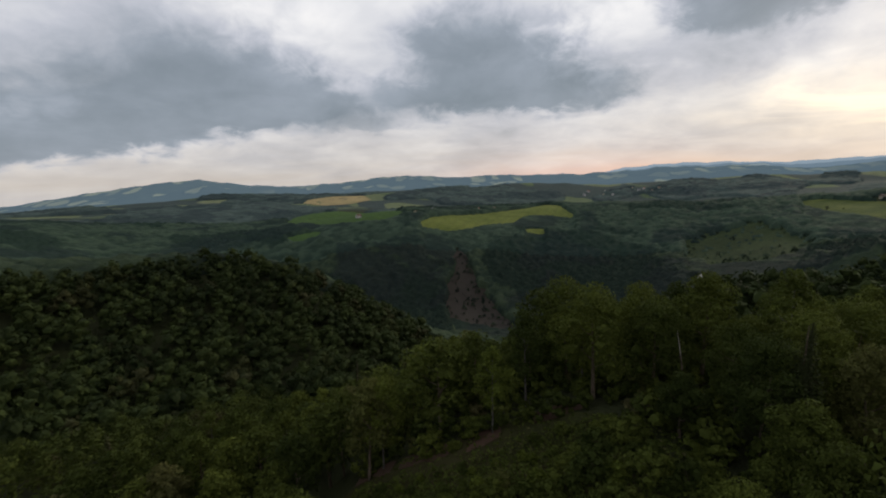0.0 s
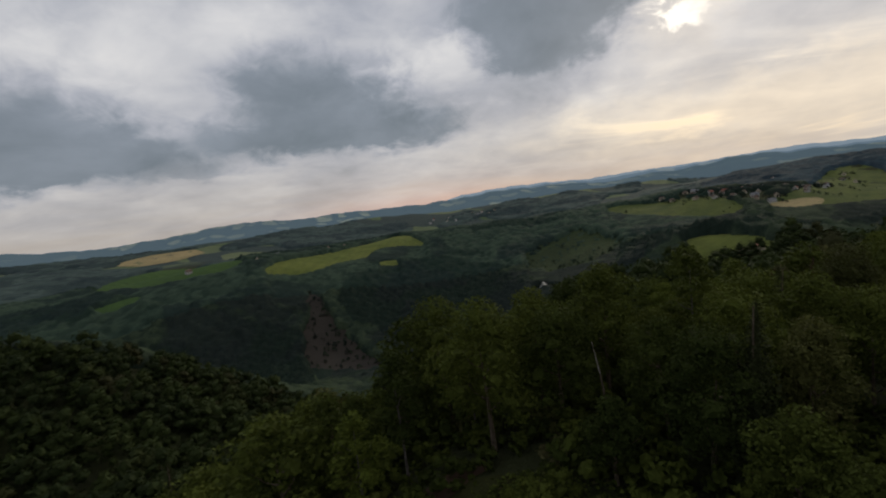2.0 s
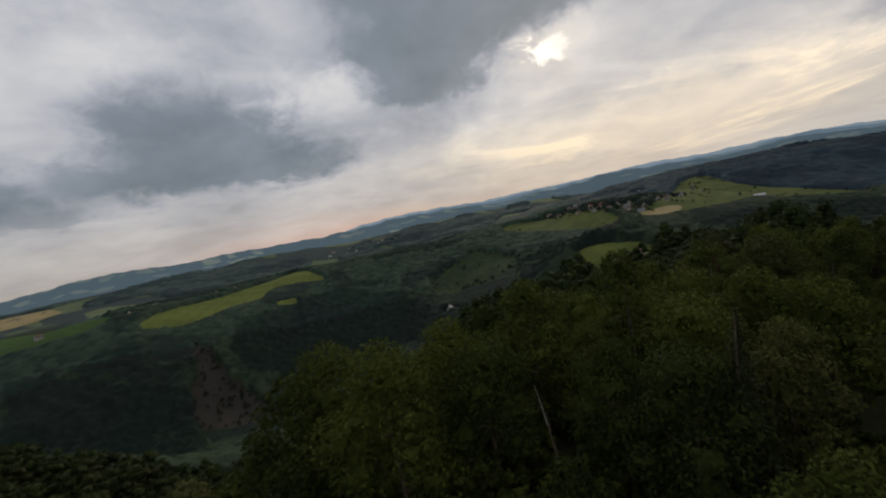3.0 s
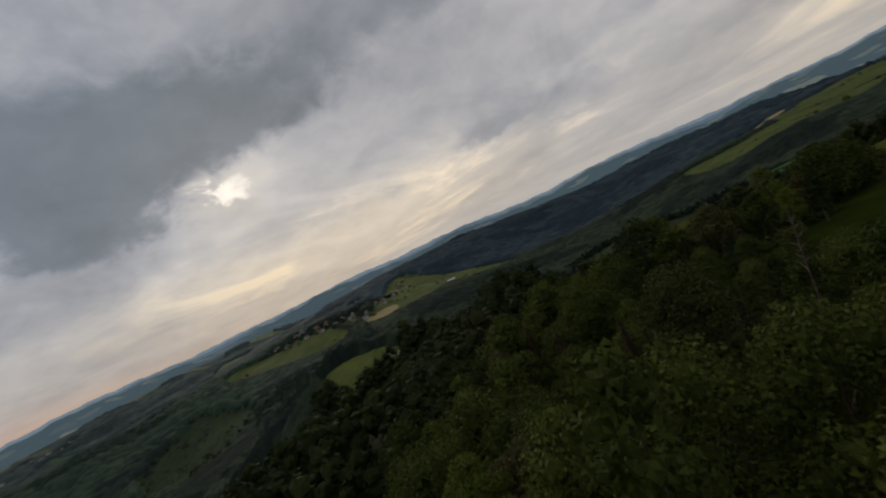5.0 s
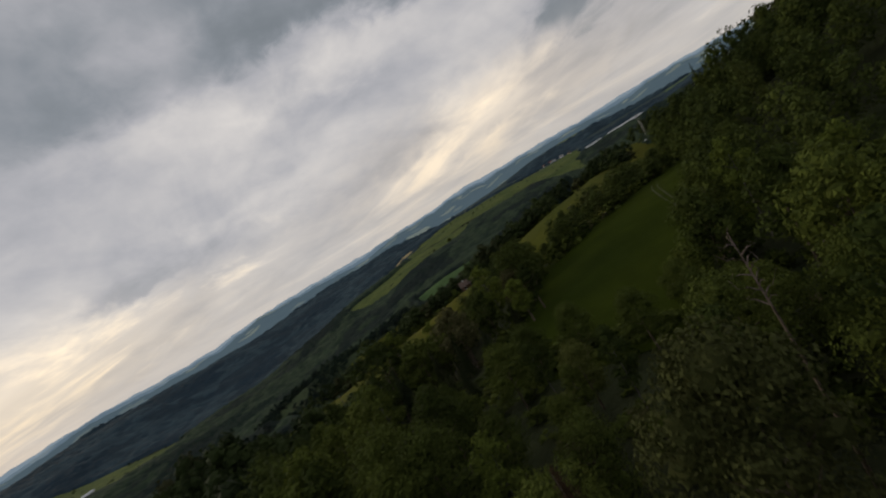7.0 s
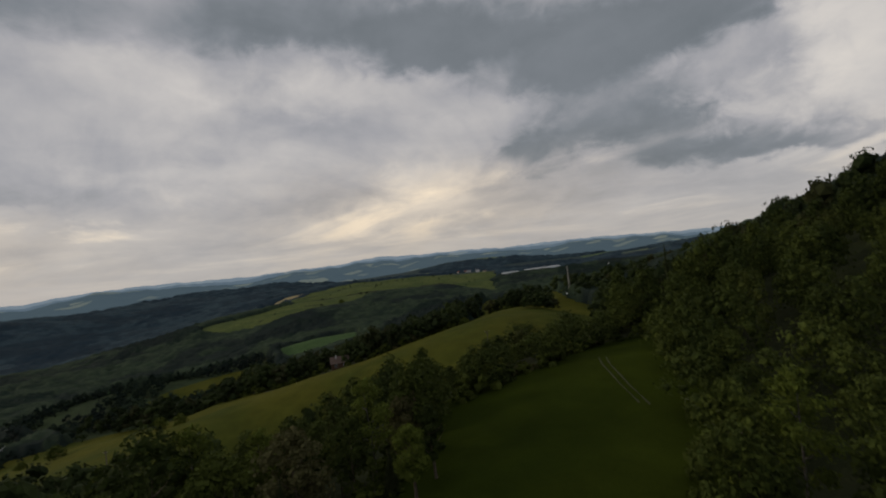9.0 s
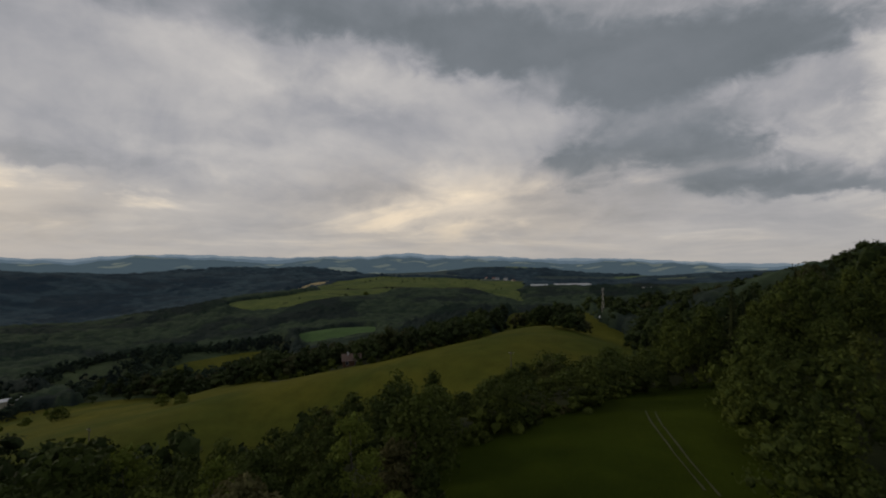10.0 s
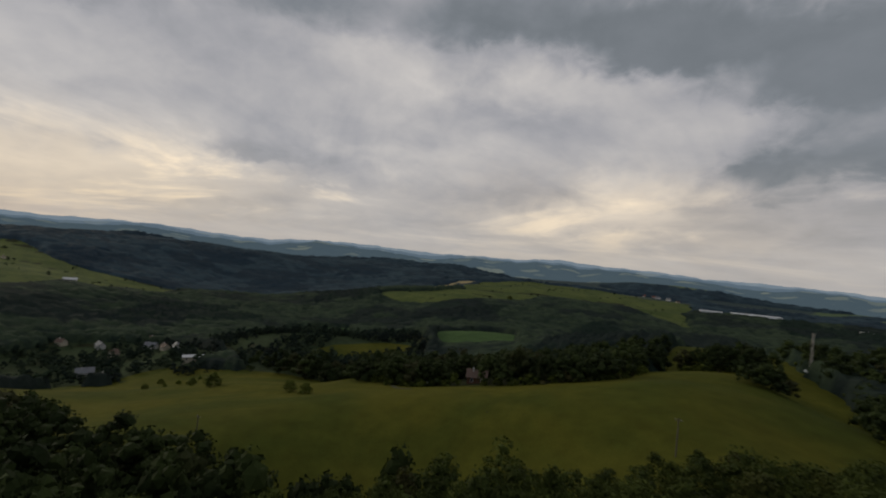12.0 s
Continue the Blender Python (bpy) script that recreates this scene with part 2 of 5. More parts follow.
def canopy(name, lo, hi, stand, gap=0.35):
    """Woods seen from afar: stands of unlike green with haze put into the colours, each crown with its own shade."""
    m, g = material(name)
    p = place(g)
    tint = g.node("ShaderNodeAttribute", attribute_name="tint").outputs["Fac"]
    big, _ = g.noise(p, 0.008, 5, 0.6, 0.5)
    mid, _ = g.noise(p, 0.045, 4, 0.6, 0.3)
    n, _ = g.noise(p, 0.35, 4, 0.65)
    col = g.mix(g.smooth(tint, 0.05, 0.85), lo, hi)
    col = g.mix(g.math("MULTIPLY", g.smooth(big, 0.50, 0.57), 0.85), col, stand)
    shade = g.math("ADD", gap, g.math("ADD", g.math("MULTIPLY", n, 0.75), g.math("MULTIPLY", mid, 0.65)))
    col = g.mix(1.0, col, shade, "MULTIPLY")
    finish(g, col, 0.95, n, 0.8, 1.0, spec=0.03)
    return m


def canopy_ground(name):
    """The land sheet: litter and undergrowth, and, far out, the patchwork of woods and fields with haze put into its
    colours.
    """
    m, g = material(name)
    p = place(g)
    kind = g.node("ShaderNodeAttribute", attribute_name="far_fields_haze").outputs["Fac"]
    big, _ = g.noise(p, 0.004, 4, 0.6, 0.5)
    mid, _ = g.noise(p, 0.05, 5, 0.65)
    fine, _ = g.noise(p, 0.5, 5, 0.7)
    litter = g.mix(g.smooth(mid, 0.3, 0.7), (0.024, 0.026, 0.013), (0.040, 0.048, 0.020))
    litter = g.mix(g.smooth(fine, 0.62, 0.75), litter, (0.055, 0.048, 0.030))
    # beyond the near land the wood colour takes on painted haze
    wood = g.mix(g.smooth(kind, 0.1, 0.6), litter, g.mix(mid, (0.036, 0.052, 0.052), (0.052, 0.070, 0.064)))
    flat = g.node("ShaderNodeMapping")
    flat.inputs["Scale"].default_value = (0.0075, 0.0045, 0.0)
    flat.inputs["Rotation"].default_value = (0, 0, 0.5)
    g.link(g.vmath("ADD", p, g.vmath("SCALE", g.noise(p, 0.003, 3)[1], 120.0)), flat.inputs[0])
    cells = g.node("ShaderNodeTexVoronoi")
    g.link(flat.outputs[0], cells.inputs["Vector"])
    cells.inputs["Scale"].default_value = 1.0
    sep = g.node("ShaderNodeSeparateColor")
    g.link(cells.outputs["Color"], sep.inputs[0])
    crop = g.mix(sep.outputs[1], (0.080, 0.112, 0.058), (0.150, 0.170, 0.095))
    crop = g.mix(g.smooth(sep.outputs[2], 0.88, 0.92), crop, (0.20, 0.17, 0.11))
    crop = g.mix(1.0, crop, g.math("ADD", 0.6, g.math("MULTIPLY", mid, 0.8)), "MULTIPLY")
    is_field = g.math("MULTIPLY", g.smooth(sep.outputs[0], 0.50, 0.54), g.smooth(kind, 0.3, 0.7))
    is_field = g.math("MULTIPLY", is_field, g.smooth(cells.outputs["Distance"], 0.62, 0.5))
    col = g.mix(is_field, wood, crop)
    finish(g, col, 0.95, fine, 0.8, 1.2, spec=0.05)
    return m


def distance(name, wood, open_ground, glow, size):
    """Far land with the haze of evening air put into its colour and a blue surface glow."""
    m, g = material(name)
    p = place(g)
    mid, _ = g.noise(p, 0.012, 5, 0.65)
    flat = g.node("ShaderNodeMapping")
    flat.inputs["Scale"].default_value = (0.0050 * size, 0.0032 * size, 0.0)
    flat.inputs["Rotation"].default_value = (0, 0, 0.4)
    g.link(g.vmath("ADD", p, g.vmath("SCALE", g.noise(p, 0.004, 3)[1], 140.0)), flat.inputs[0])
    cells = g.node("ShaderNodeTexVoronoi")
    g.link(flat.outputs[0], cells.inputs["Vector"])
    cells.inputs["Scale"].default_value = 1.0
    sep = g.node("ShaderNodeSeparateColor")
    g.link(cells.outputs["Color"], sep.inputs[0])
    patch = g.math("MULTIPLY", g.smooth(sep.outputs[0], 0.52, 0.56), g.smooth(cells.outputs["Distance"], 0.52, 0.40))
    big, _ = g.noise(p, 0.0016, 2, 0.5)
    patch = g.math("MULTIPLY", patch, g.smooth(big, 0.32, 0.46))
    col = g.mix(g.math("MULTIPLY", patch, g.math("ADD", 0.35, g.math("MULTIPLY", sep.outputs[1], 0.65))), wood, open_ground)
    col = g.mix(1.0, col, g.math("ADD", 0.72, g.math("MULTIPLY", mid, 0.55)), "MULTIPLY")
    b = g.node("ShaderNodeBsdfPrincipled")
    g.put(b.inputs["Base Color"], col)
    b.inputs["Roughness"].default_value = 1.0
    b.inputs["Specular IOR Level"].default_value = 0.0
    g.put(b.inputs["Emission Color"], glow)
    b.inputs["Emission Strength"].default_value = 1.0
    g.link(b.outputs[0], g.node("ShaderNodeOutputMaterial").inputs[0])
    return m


def bark(name, colour, dark):
    m, g = material(name)
    mp = g.node("ShaderNodeMapping")
    mp.inputs["Scale"].default_value = (1, 1, 0.25)
    g.link(place(g), mp.inputs[0])
    a, _ = g.noise(mp.outputs[0], 6.0, 5, 0.7)
    finish(g, g.mix(g.smooth(a, 0.35, 0.65), dark, colour), 0.9, a, 0.8, 0.05, spec=0.1)
    return m


M_LAND = canopy_ground("woodland_floor")
# haze is painted here: each ring outwards is bluer and glows more
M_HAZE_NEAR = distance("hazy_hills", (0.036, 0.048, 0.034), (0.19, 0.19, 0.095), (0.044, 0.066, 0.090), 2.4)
M_HAZE_MID = distance("haze_blue_hills", (0.042, 0.055, 0.055), (0.17, 0.17, 0.11), (0.082, 0.116, 0.152), 1.7)
M_HAZE_FAR = distance("haze_faint_hills", (0.050, 0.060, 0.065), (0.12, 0.13, 0.11), (0.145, 0.188, 0.228), 1.2)
M_MEADOW = grass("meadow_grass", (0.078, 0.076, 0.012), (0.046, 0.056, 0.010))
M_LUSH = grass("lush_grass", (0.029, 0.039, 0.004), (0.019, 0.029, 0.003))
M_CROP = grass("green_crop", (0.122, 0.140, 0.042), (0.084, 0.106, 0.031), 0.02, 30)
M_PASTURE = grass("upland_grass", (0.084, 0.102, 0.034), (0.056, 0.076, 0.027), 0.012, 70)
M_CROP_DARK = grass("dark_crop", (0.056, 0.096, 0.034), (0.046, 0.080, 0.030), 0.015, -20)
M_TAN = grass("dry_crop", (0.30, 0.24, 0.13), (0.24, 0.20, 0.11), 0.02, 10)
M_STEEP = grass("steep_pasture", (0.040, 0.056, 0.026), (0.030, 0.042, 0.021))
M_CLEARED = grass("cleared_ground", (0.050, 0.040, 0.020), (0.028, 0.036, 0.012))
M_SOIL = plain("bare_soil", (0.060, 0.034, 0.021), 0.95, 0.5, 0.8)
M_ROCK = plain("quarry_scree", (0.027, 0.022, 0.016), 0.95, 0.9, 0.12)
M_LEAF = leaves("broadleaf_foliage", (0.030, 0.042, 0.009), (0.088, 0.106, 0.019), translucent=0.2)
M_LEAF_BRIGHT = leaves("young_foliage", (0.075, 0.095, 0.016), (0.105, 0.130, 0.022), (0.095, 0.115, 0.022))
# broadleaf foliage again, with the shade of the backlit wood put into its colour
M_LEAF_DARKENED = leaves("darkened_foliage", (0.027, 0.038, 0.009), (0.066, 0.082, 0.017), (0.042, 0.042, 0.015), 0.15)
M_NEEDLE_BROWN = leaves("browned_needles", (0.026, 0.017, 0.009), (0.040, 0.025, 0.012), (0.030, 0.021, 0.011), 0.05)
M_NEEDLE = leaves("conifer_needles", (0.018, 0.025, 0.010), (0.036, 0.041, 0.014), (0.030, 0.021, 0.011), 0.08)
M_WOODS = leaves("woodland_canopy", (0.016, 0.024, 0.008), (0.036, 0.050, 0.014), (0.034, 0.036, 0.014), 0.1, 0.3)
# far woods: evening haze is put into these colours, bluer and paler outwards
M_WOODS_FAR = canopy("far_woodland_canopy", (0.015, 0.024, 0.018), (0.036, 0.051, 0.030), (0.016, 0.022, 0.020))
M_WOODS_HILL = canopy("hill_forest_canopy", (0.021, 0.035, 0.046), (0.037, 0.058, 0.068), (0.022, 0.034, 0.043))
M_WOODS_THIN_HAZE = canopy("thin_haze_canopy", (0.019, 0.033, 0.025), (0.041, 0.063, 0.043), (0.017, 0.028, 0.025))
M_WOODS_HAZE = canopy("haze_paled_canopy", (0.036, 0.053, 0.052), (0.062, 0.086, 0.078), (0.032, 0.046, 0.048))
M_BARK = bark("grey_bark", (0.16, 0.125, 0.09), (0.05, 0.038, 0.028))
M_BIRCH = bark("birch_bark", (0.14, 0.13, 0.115), (0.05, 0.042, 0.036))
M_PEELED = bark("peeled_wood", (0.36, 0.33, 0.29), (0.16, 0.14, 0.12))
M_DEAD = bark("dead_wood", (0.15, 0.115, 0.095), (0.07, 0.055, 0.045))

# ---- the lie of the land ----
BASE = 176.59
# each hill or hollow: centre x, y, half length, half width, turn in degrees, height
NEAR_HILLS = (
    (69, -19, 40, 34, 159, -10.7),
    (27, 3, 35, 34, 28, -15.6),
    (81, -28, 179, 70, 81, 23.8),
    (22, 50, 36, 34, 23, 23),
    (65, -65, 37, 34, 169, -5.3),
    (54, 91, 44, 34, 108, -26.1),
    (-17, 39, 72, 34, 73, -39.7),
    (142, -28, 52, 34, 118, 16.6),
    (160, 25, 45, 34, 89, 6.9),
    (10, 107, 35, 34, 94, 15.4),
    (164, 55, 84, 34, 161, 2.5),
    (129, 104, 40, 34, 88, -3.6),
    (184, -26, 46, 34, 42, 0.3),
    (-55, 69, 47, 38, 167, 15.9),
    (188, 34, 76, 39, 25, -28),
)
RIDGE_HILLS = (
    (97, 135, 54, 34, 42, 27.8),
    (146, -95, 74, 36, 128, -37.4),
    (105, -131, 88, 34, 50, -18.5),
    (67, 159, 59, 34, 95, -39.7),
    (189, 85, 84, 34, 127, 34.8),
    (194, -58, 51, 45, 136, -32),
    (-26, 149, 74, 38, 100, 16.6),
    (173, -109, 84, 34, 136, 26.6),
    (203, 92, 95, 43, 170, -3.7),
    (222, -29, 37, 36, 41, 11.6),
    (-8, 172, 131, 57, 48, -64.6),
    (212, 130, 56, 47, 168, 1.4),
    (81, -191, 143, 65, 33, 43),
    (156, 204, 70, 52, 91, -104.5),
    (-116, -131, 180, 70, 134, 38.2),
)
VALLEY_HILLS = (
    (207, -171, 113, 47, 1, -49.3),
    (-7, 237, 118, 59, 158, 30),
    (125, 251, 137, 55, 121, 5.1),
    (311, 21, 58, 56, 40, 32.3),
    (288, -104, 55, 54, 90, 9.7),
    (-129, 184, 158, 82, 74, 3.9),
    (323, -65, 118, 60, 144, -57.5),
    (286, 185, 95, 68, 9, 40.4),
    (59, -289, 177, 72, 13, -1.9),
    (367, 26, 97, 72, 141, -30.6),
    (329, -146, 97, 92, 93, 19),
    (472, 73, 125, 103, 45, -14.9),
    (-362, -9, 307, 122, 94, 45.7),
    (-143, 386, 138, 111, 16, -38.9),
    (482, -96, 188, 104, 58, 18.3),
)
UPLAND_HILLS = (
    (49, 471, 271, 121, 152, -67.8),
    (420, 339, 164, 131, 177, 45.8),
    (458, -294, 279, 113, 38, -35.1),
    (526, -243, 242, 133, 108, -17.9),
    (616, 134, 158, 136, 177, -53.4),
    (-321, 461, 236, 153, 72, -24.3),
    (636, -122, 186, 171, 136, 32.8),
    (302, 556, 562, 243, 145, -129.9),
    (552, -548, 273, 223, 41, -60.5),
    (9, 765, 180, 168, 54, 73.4),
    (822, 258, 215, 199, 100, 32.7),
    (890, -32, 206, 165, 46, -34),
    (371, 816, 256, 252, 124, 37.4),
    (1025, -17, 580, 310, 61, 22.4),
    (877, 604, 289, 212, 19, 36.1),
)
FAR_HILLS = (
    (760, 809, 329, 244, 177, -11.9),
    (691, -1035, 475, 360, 174, -33.2),
    (1196, 525, 586, 291, 116, -57.4),
    (1344, -47, 389, 297, 107, -101.2),
    (409, 1321, 536, 356, 171, -68.2),
    (1451, -411, 418, 385, 100, -36.9),
    (1723, -44, 787, 445, 90, 139),
    (1209, -1246, 1363, 525, 17, -10.7),
    (1648, 1361, 1091, 539, 142, -56.5),
    (2348, -319, 1185, 647, 85, -150.4),
    (1352, -1917, 520, 428, 33, -102.2),
    (-1116, 2103, 1307, 691, 63, -65.2),
    (135, 3902, 1916, 1141, 17, -23.9),
    (-4339, -1599, 3869, 1783, 90, 89.6),
    (-1666, -4527, 3187, 1322, 170, 57.6),
)
MEADOW_SLOPE = (
    (337, -52, 24, 19, 11, 7.9),
    (312, 21, 44, 22, 46, -5.4),
    (219, -53, 40, 20, 24, 9.6),
    (232, -185, 37, 19, 124, 8),
    (259, -119, 21, 18, 50, -4.7),
    (247, 58, 27, 20, 34, 3.6),
    (248, -22, 26, 20, 155, 0),
    (323, 60, 30, 18, 148, -2.4),
    (201, -210, 55, 30, 136, -1.6),
    (233, -158, 35, 20, 5, 4.2),
    (198, -121, 37, 18, 157, -4.1),
    (197, -94, 43, 20, 74, 5.2),
    (305, -35, 37, 19, 56, 1.6),
    (179, -72, 38, 29, 125, -2.1),
    (270, -9, 43, 20, 93, -1.7),
    (214, -33, 29, 20, 5, -2.9),
    (328, -88, 26, 25, 78, 1.8),
    (286, -102, 39, 19, 115, -1),
)
# a rise under the hedge between the meadows, a saddle behind the hilltop and two hollows, fitted to the camera's view
HEDGE_BANK = ((163, 0, 40, 13, 70, 6.0), (96, -228, 46, 36, 90, -9.0), (172, 105, 30, 23, 30, -11.0), (255, 155, 36, 30, 30, -9.0))
# the deep valley behind the meadow, and the ridge across it
VALE_FLOOR = (
    (477, -81, 55, 55, 0, -11.3),
    (521, -112, 55, 55, 0, -14.6),
    (487, -122, 55, 55, 0, -5.3),
    (677, -102, 95, 95, 0, -14.8),
    (666, -154, 95, 95, 0, -14.8),
    (734, -63, 95, 95, 0, -9.4),
    (822, -147, 95, 95, 0, -22.3),
    (690, -238, 95, 95, 0, -9.7),
    (487, -21, 55, 55, 0, -12.0),
    (447, 15, 55, 55, 0, 5.7),
    (384, -35, 55, 55, 0, 4.6),
    (689, 17, 95, 95, 0, -6.4),
    (844, -262, 95, 95, 0, -14.3),
    (982, -121, 95, 95, 0, -8.7),
    (891, 3, 95, 95, 0, -8.6),
    (573, -182, 55, 55, 0, 6.2),
)
RIDGE_FOOT = (
    (569, -278, 55, 55, 0, 6.4),
    (1014, -228, 150, 150, 0, 6.0),
    (916, -400, 150, 150, 0, -8.4),
    (937, -527, 150, 150, 0, -5.4),
    (818, -747, 150, 150, 0, -2.9),
    (709, -708, 150, 150, 0, -3.5),
    (724, -445, 95, 95, 0, -6.9),
    (720, -561, 95, 95, 0, 9.3),
    (720, -340, 95, 95, 0, -4.9),
)
HILL = np.array(NEAR_HILLS + RIDGE_HILLS + VALLEY_HILLS + UPLAND_HILLS + FAR_HILLS + MEADOW_SLOPE + HEDGE_BANK + VALE_FLOOR + RIDGE_FOOT, dtype=float)


def height(x, y):
    """The ground's height over the plan."""
    x, y = np.asarray(x, float), np.asarray(y, float)
    z = np.full(x.shape, BASE)
    for cx, cy, a, b, turn, tall in HILL:
        c, s = math.cos(radians(turn)), math.sin(radians(turn))
        u, v = (x - cx) * c + (y - cy) * s, (y - cy) * c - (x - cx) * s
        z = z + tall * np.exp(-0.5 * ((u / a) ** 2 + (v / b) ** 2))
    r = np.hypot(x - 60, y - 10)
    k = np.clip((r - 60) / 900, 0, 1)
    z = z + 0.35 * np.sin(x * 0.11 + 1.3) * np.sin(y * 0.13)
    z = z + k * (2.2 * np.sin(x * 0.021 + y * 0.008) * np.cos(y * 0.024 - x * 0.006) + 1.5 * np.sin(x * 0.045 - y * 0.03))
    return z + np.clip((r - 1750) / 350, 0, 1) * (far_land(x, y, r) - z)


# the skyline: azimuth and rise in degrees
SKYLINE = (
    (-44, -1.48), (-39, -1.66), (-34, -1.18), (-29, -0.47), (-24, 0.16), (-19, 0.52), (-14, -0.21), (-9, -0.65),
    (-4, -0.45), (1, -0.08), (6, 0.01), (11, -0.38), (16, -0.24), (21, -0.33), (26, -0.47), (31, 0.10),
    (36, 0.30), (41, 0.19), (46, -0.06), (51, 0.15), (56, 0.20), (61, 0.47), (66, 0.62), (71, 0.31),
    (76, 0.45), (81, 0.47), (86, 0.14), (91, 0.01), (96, 0.35), (101, 0.41), (106, 0.20), (111, 0.07),
    (116, 0.24), (121, 0.30), (126, 0.66), (131, 0.29), (136, 0.24), (141, -0.03), (146, 0.01), (151, 0.01),
    (156, -0.23), (161, -0.50), (166, -0.60), (171, -0.48),
)


def far_land(x, y, r):
    """The hills beyond two kilometres: three crests, one behind the other, over a rolling floor."""
    turn = np.degrees(np.arctan2(x - 40, y - 20))
    sky = np.interp(turn, [a for a, _ in SKYLINE], [e for _, e in SKYLINE]) - 0.06
    sky = sky + 0.035 * np.sin(turn * 1.9) + 0.025 * np.sin(turn * 4.3 + 1)
    left = 1 / (1 + np.exp((turn - 29) / 2.0))
    wave = 0.16 * np.sin(turn * 0.33 + 0.6) + 0.13 * np.sin(turn * 0.71 + 2.0) + 0.06 * np.sin(turn * 1.7)
    floor = np.minimum(-1.9 + 0.25 * np.sin(turn * 0.2), sky - 0.55)
    out = 196 + r * np.tan(np.radians(floor))
    for at, wide, crest in (
        (2250, 170, np.minimum(sky - 0.85 + wave, sky - 0.3) * (1 - left) + (sky - 0.9 + wave) * left),
        (2850, 260, (sky - 0.45 + 0.8 * wave) * (1 - left) + sky * left),
        (3500, 230, np.minimum(sky - 0.22 + 0.5 * wave[...], sky - 0.06)),
        (4450, 330, sky - 0.25 * left),
    ):
        there = at + 90 * np.sin(turn * 0.21 + at)
        rise = np.maximum(at * (np.tan(np.radians(crest)) - np.tan(np.radians(floor))), 0)
        out = np.maximum(out, 196 + r * np.tan(np.radians(floor)) + rise * np.exp(-((r - there) / wide) ** 2))
    return out + 2.5 * np.sin(x * 0.011 - y * 0.008) * np.sin(y * 0.013)


def ground_z(x, y):
    return float(height(np.array([x]), np.array([y]))[0])


def mesh_from(name, verts, faces, mat, smooth=False, tint=None):
    me = bpy.data.meshes.new(name)
    verts = np.asarray(verts, dtype=np.float32)
    faces = np.asarray(faces, dtype=np.int32)
    n = faces.shape[1]
    me.vertices.add(len(verts))
    me.vertices.foreach_set("co", verts.ravel())
    me.loops.add(faces.size)
    me.loops.foreach_set("vertex_index", faces.ravel())
    me.polygons.add(len(faces))
    me.polygons.foreach_set("loop_start", np.arange(0, faces.size, n, dtype=np.int32))
    me.polygons.foreach_set("use_smooth", np.full(len(faces), smooth))
    if tint is not None:
        me.attributes.new("tint", "FLOAT", "POINT").data.foreach_set("value", np.asarray(tint, dtype=np.float32))
    me.update(calc_edges=True)
    me.materials.append(mat)
    return me


def inside(poly, x, y):
    """Which of the points lie in the outline."""
    x, y = np.asarray(x, float), np.asarray(y, float)
    out = np.zeros(x.shape, bool)
    px, py = [p[0] for p in poly], [p[1] for p in poly]
    near = (x > min(px)) & (x < max(px)) & (y > min(py)) & (y < max(py))
    if not near.any():
        return out
    x, y = x[near], y[near]
    hit = np.zeros(x.shape, bool)
    for (ax, ay), (bx, by) in zip(poly, poly[1:] + poly[:1]):
        if ay != by:
            hit ^= ((ay > y) != (by > y)) & (x < (bx - ax) * (y - ay) / (by - ay) + ax)
    out[near] = hit
    return out


def rounded(poly, steps=2, wobble=0.0):
    """A plan outline with its corners cut round and its edge made uneven."""
    for k in range(steps):
        out = []
        for (ax, ay), (bx, by) in zip(poly, poly[1:] + poly[:1]):
            out += [(ax * 0.75 + bx * 0.25, ay * 0.75 + by * 0.25), (ax * 0.25 + bx * 0.75, ay * 0.25 + by * 0.75)]
        poly = out
    if wobble:
        poly = [(px + wobble * noise.noise((px * 0.05, py * 0.05, 3.0)), py + wobble * noise.noise((px * 0.05, py * 0.05, 9.0))) for px, py in poly]
    return poly


def build_ground():
    radii = np.concatenate(([0.0], 3.0 * 1.037 ** np.arange(210)))
    radii = radii[radii < 4860]
    turns = np.radians(np.arange(0, 360, 1.0))
    rr, tt = np.meshgrid(radii, turns, indexing="ij")
    x, y = 60 + rr * np.sin(tt), 10 + rr * np.cos(tt)
    verts = np.stack((x, y, height(x, y) - 25 * np.clip((rr - 2080) / 60, 0, 1)), -1).reshape(-1, 3)
    n, k = len(turns), len(radii)
    i, j = np.meshgrid(np.arange(k - 1), np.arange(n), indexing="ij")
    a, b = i * n + j, i * n + (j + 1) % n
    faces = np.stack((a, a + n, b + n, b), -1).reshape(-1, 4)
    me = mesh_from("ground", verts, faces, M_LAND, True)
    turn = np.degrees(tt.ravel())
    # from 1250 m outwards: where the far fields and the painted haze set in
    far_fields_haze = np.clip((rr.ravel() - 1250) / 300, 0, 1) * np.where((turn > 60) & (turn < 112), 0.0, 1.0)
    me.attributes.new("far_fields_haze", "FLOAT", "POINT").data.foreach_set("value", far_fields_haze.astype(np.float32))
    tagged(new("ground", me), "rolling hills of dark woodland floor and far fields", "ground", kind="structure")


build_ground()


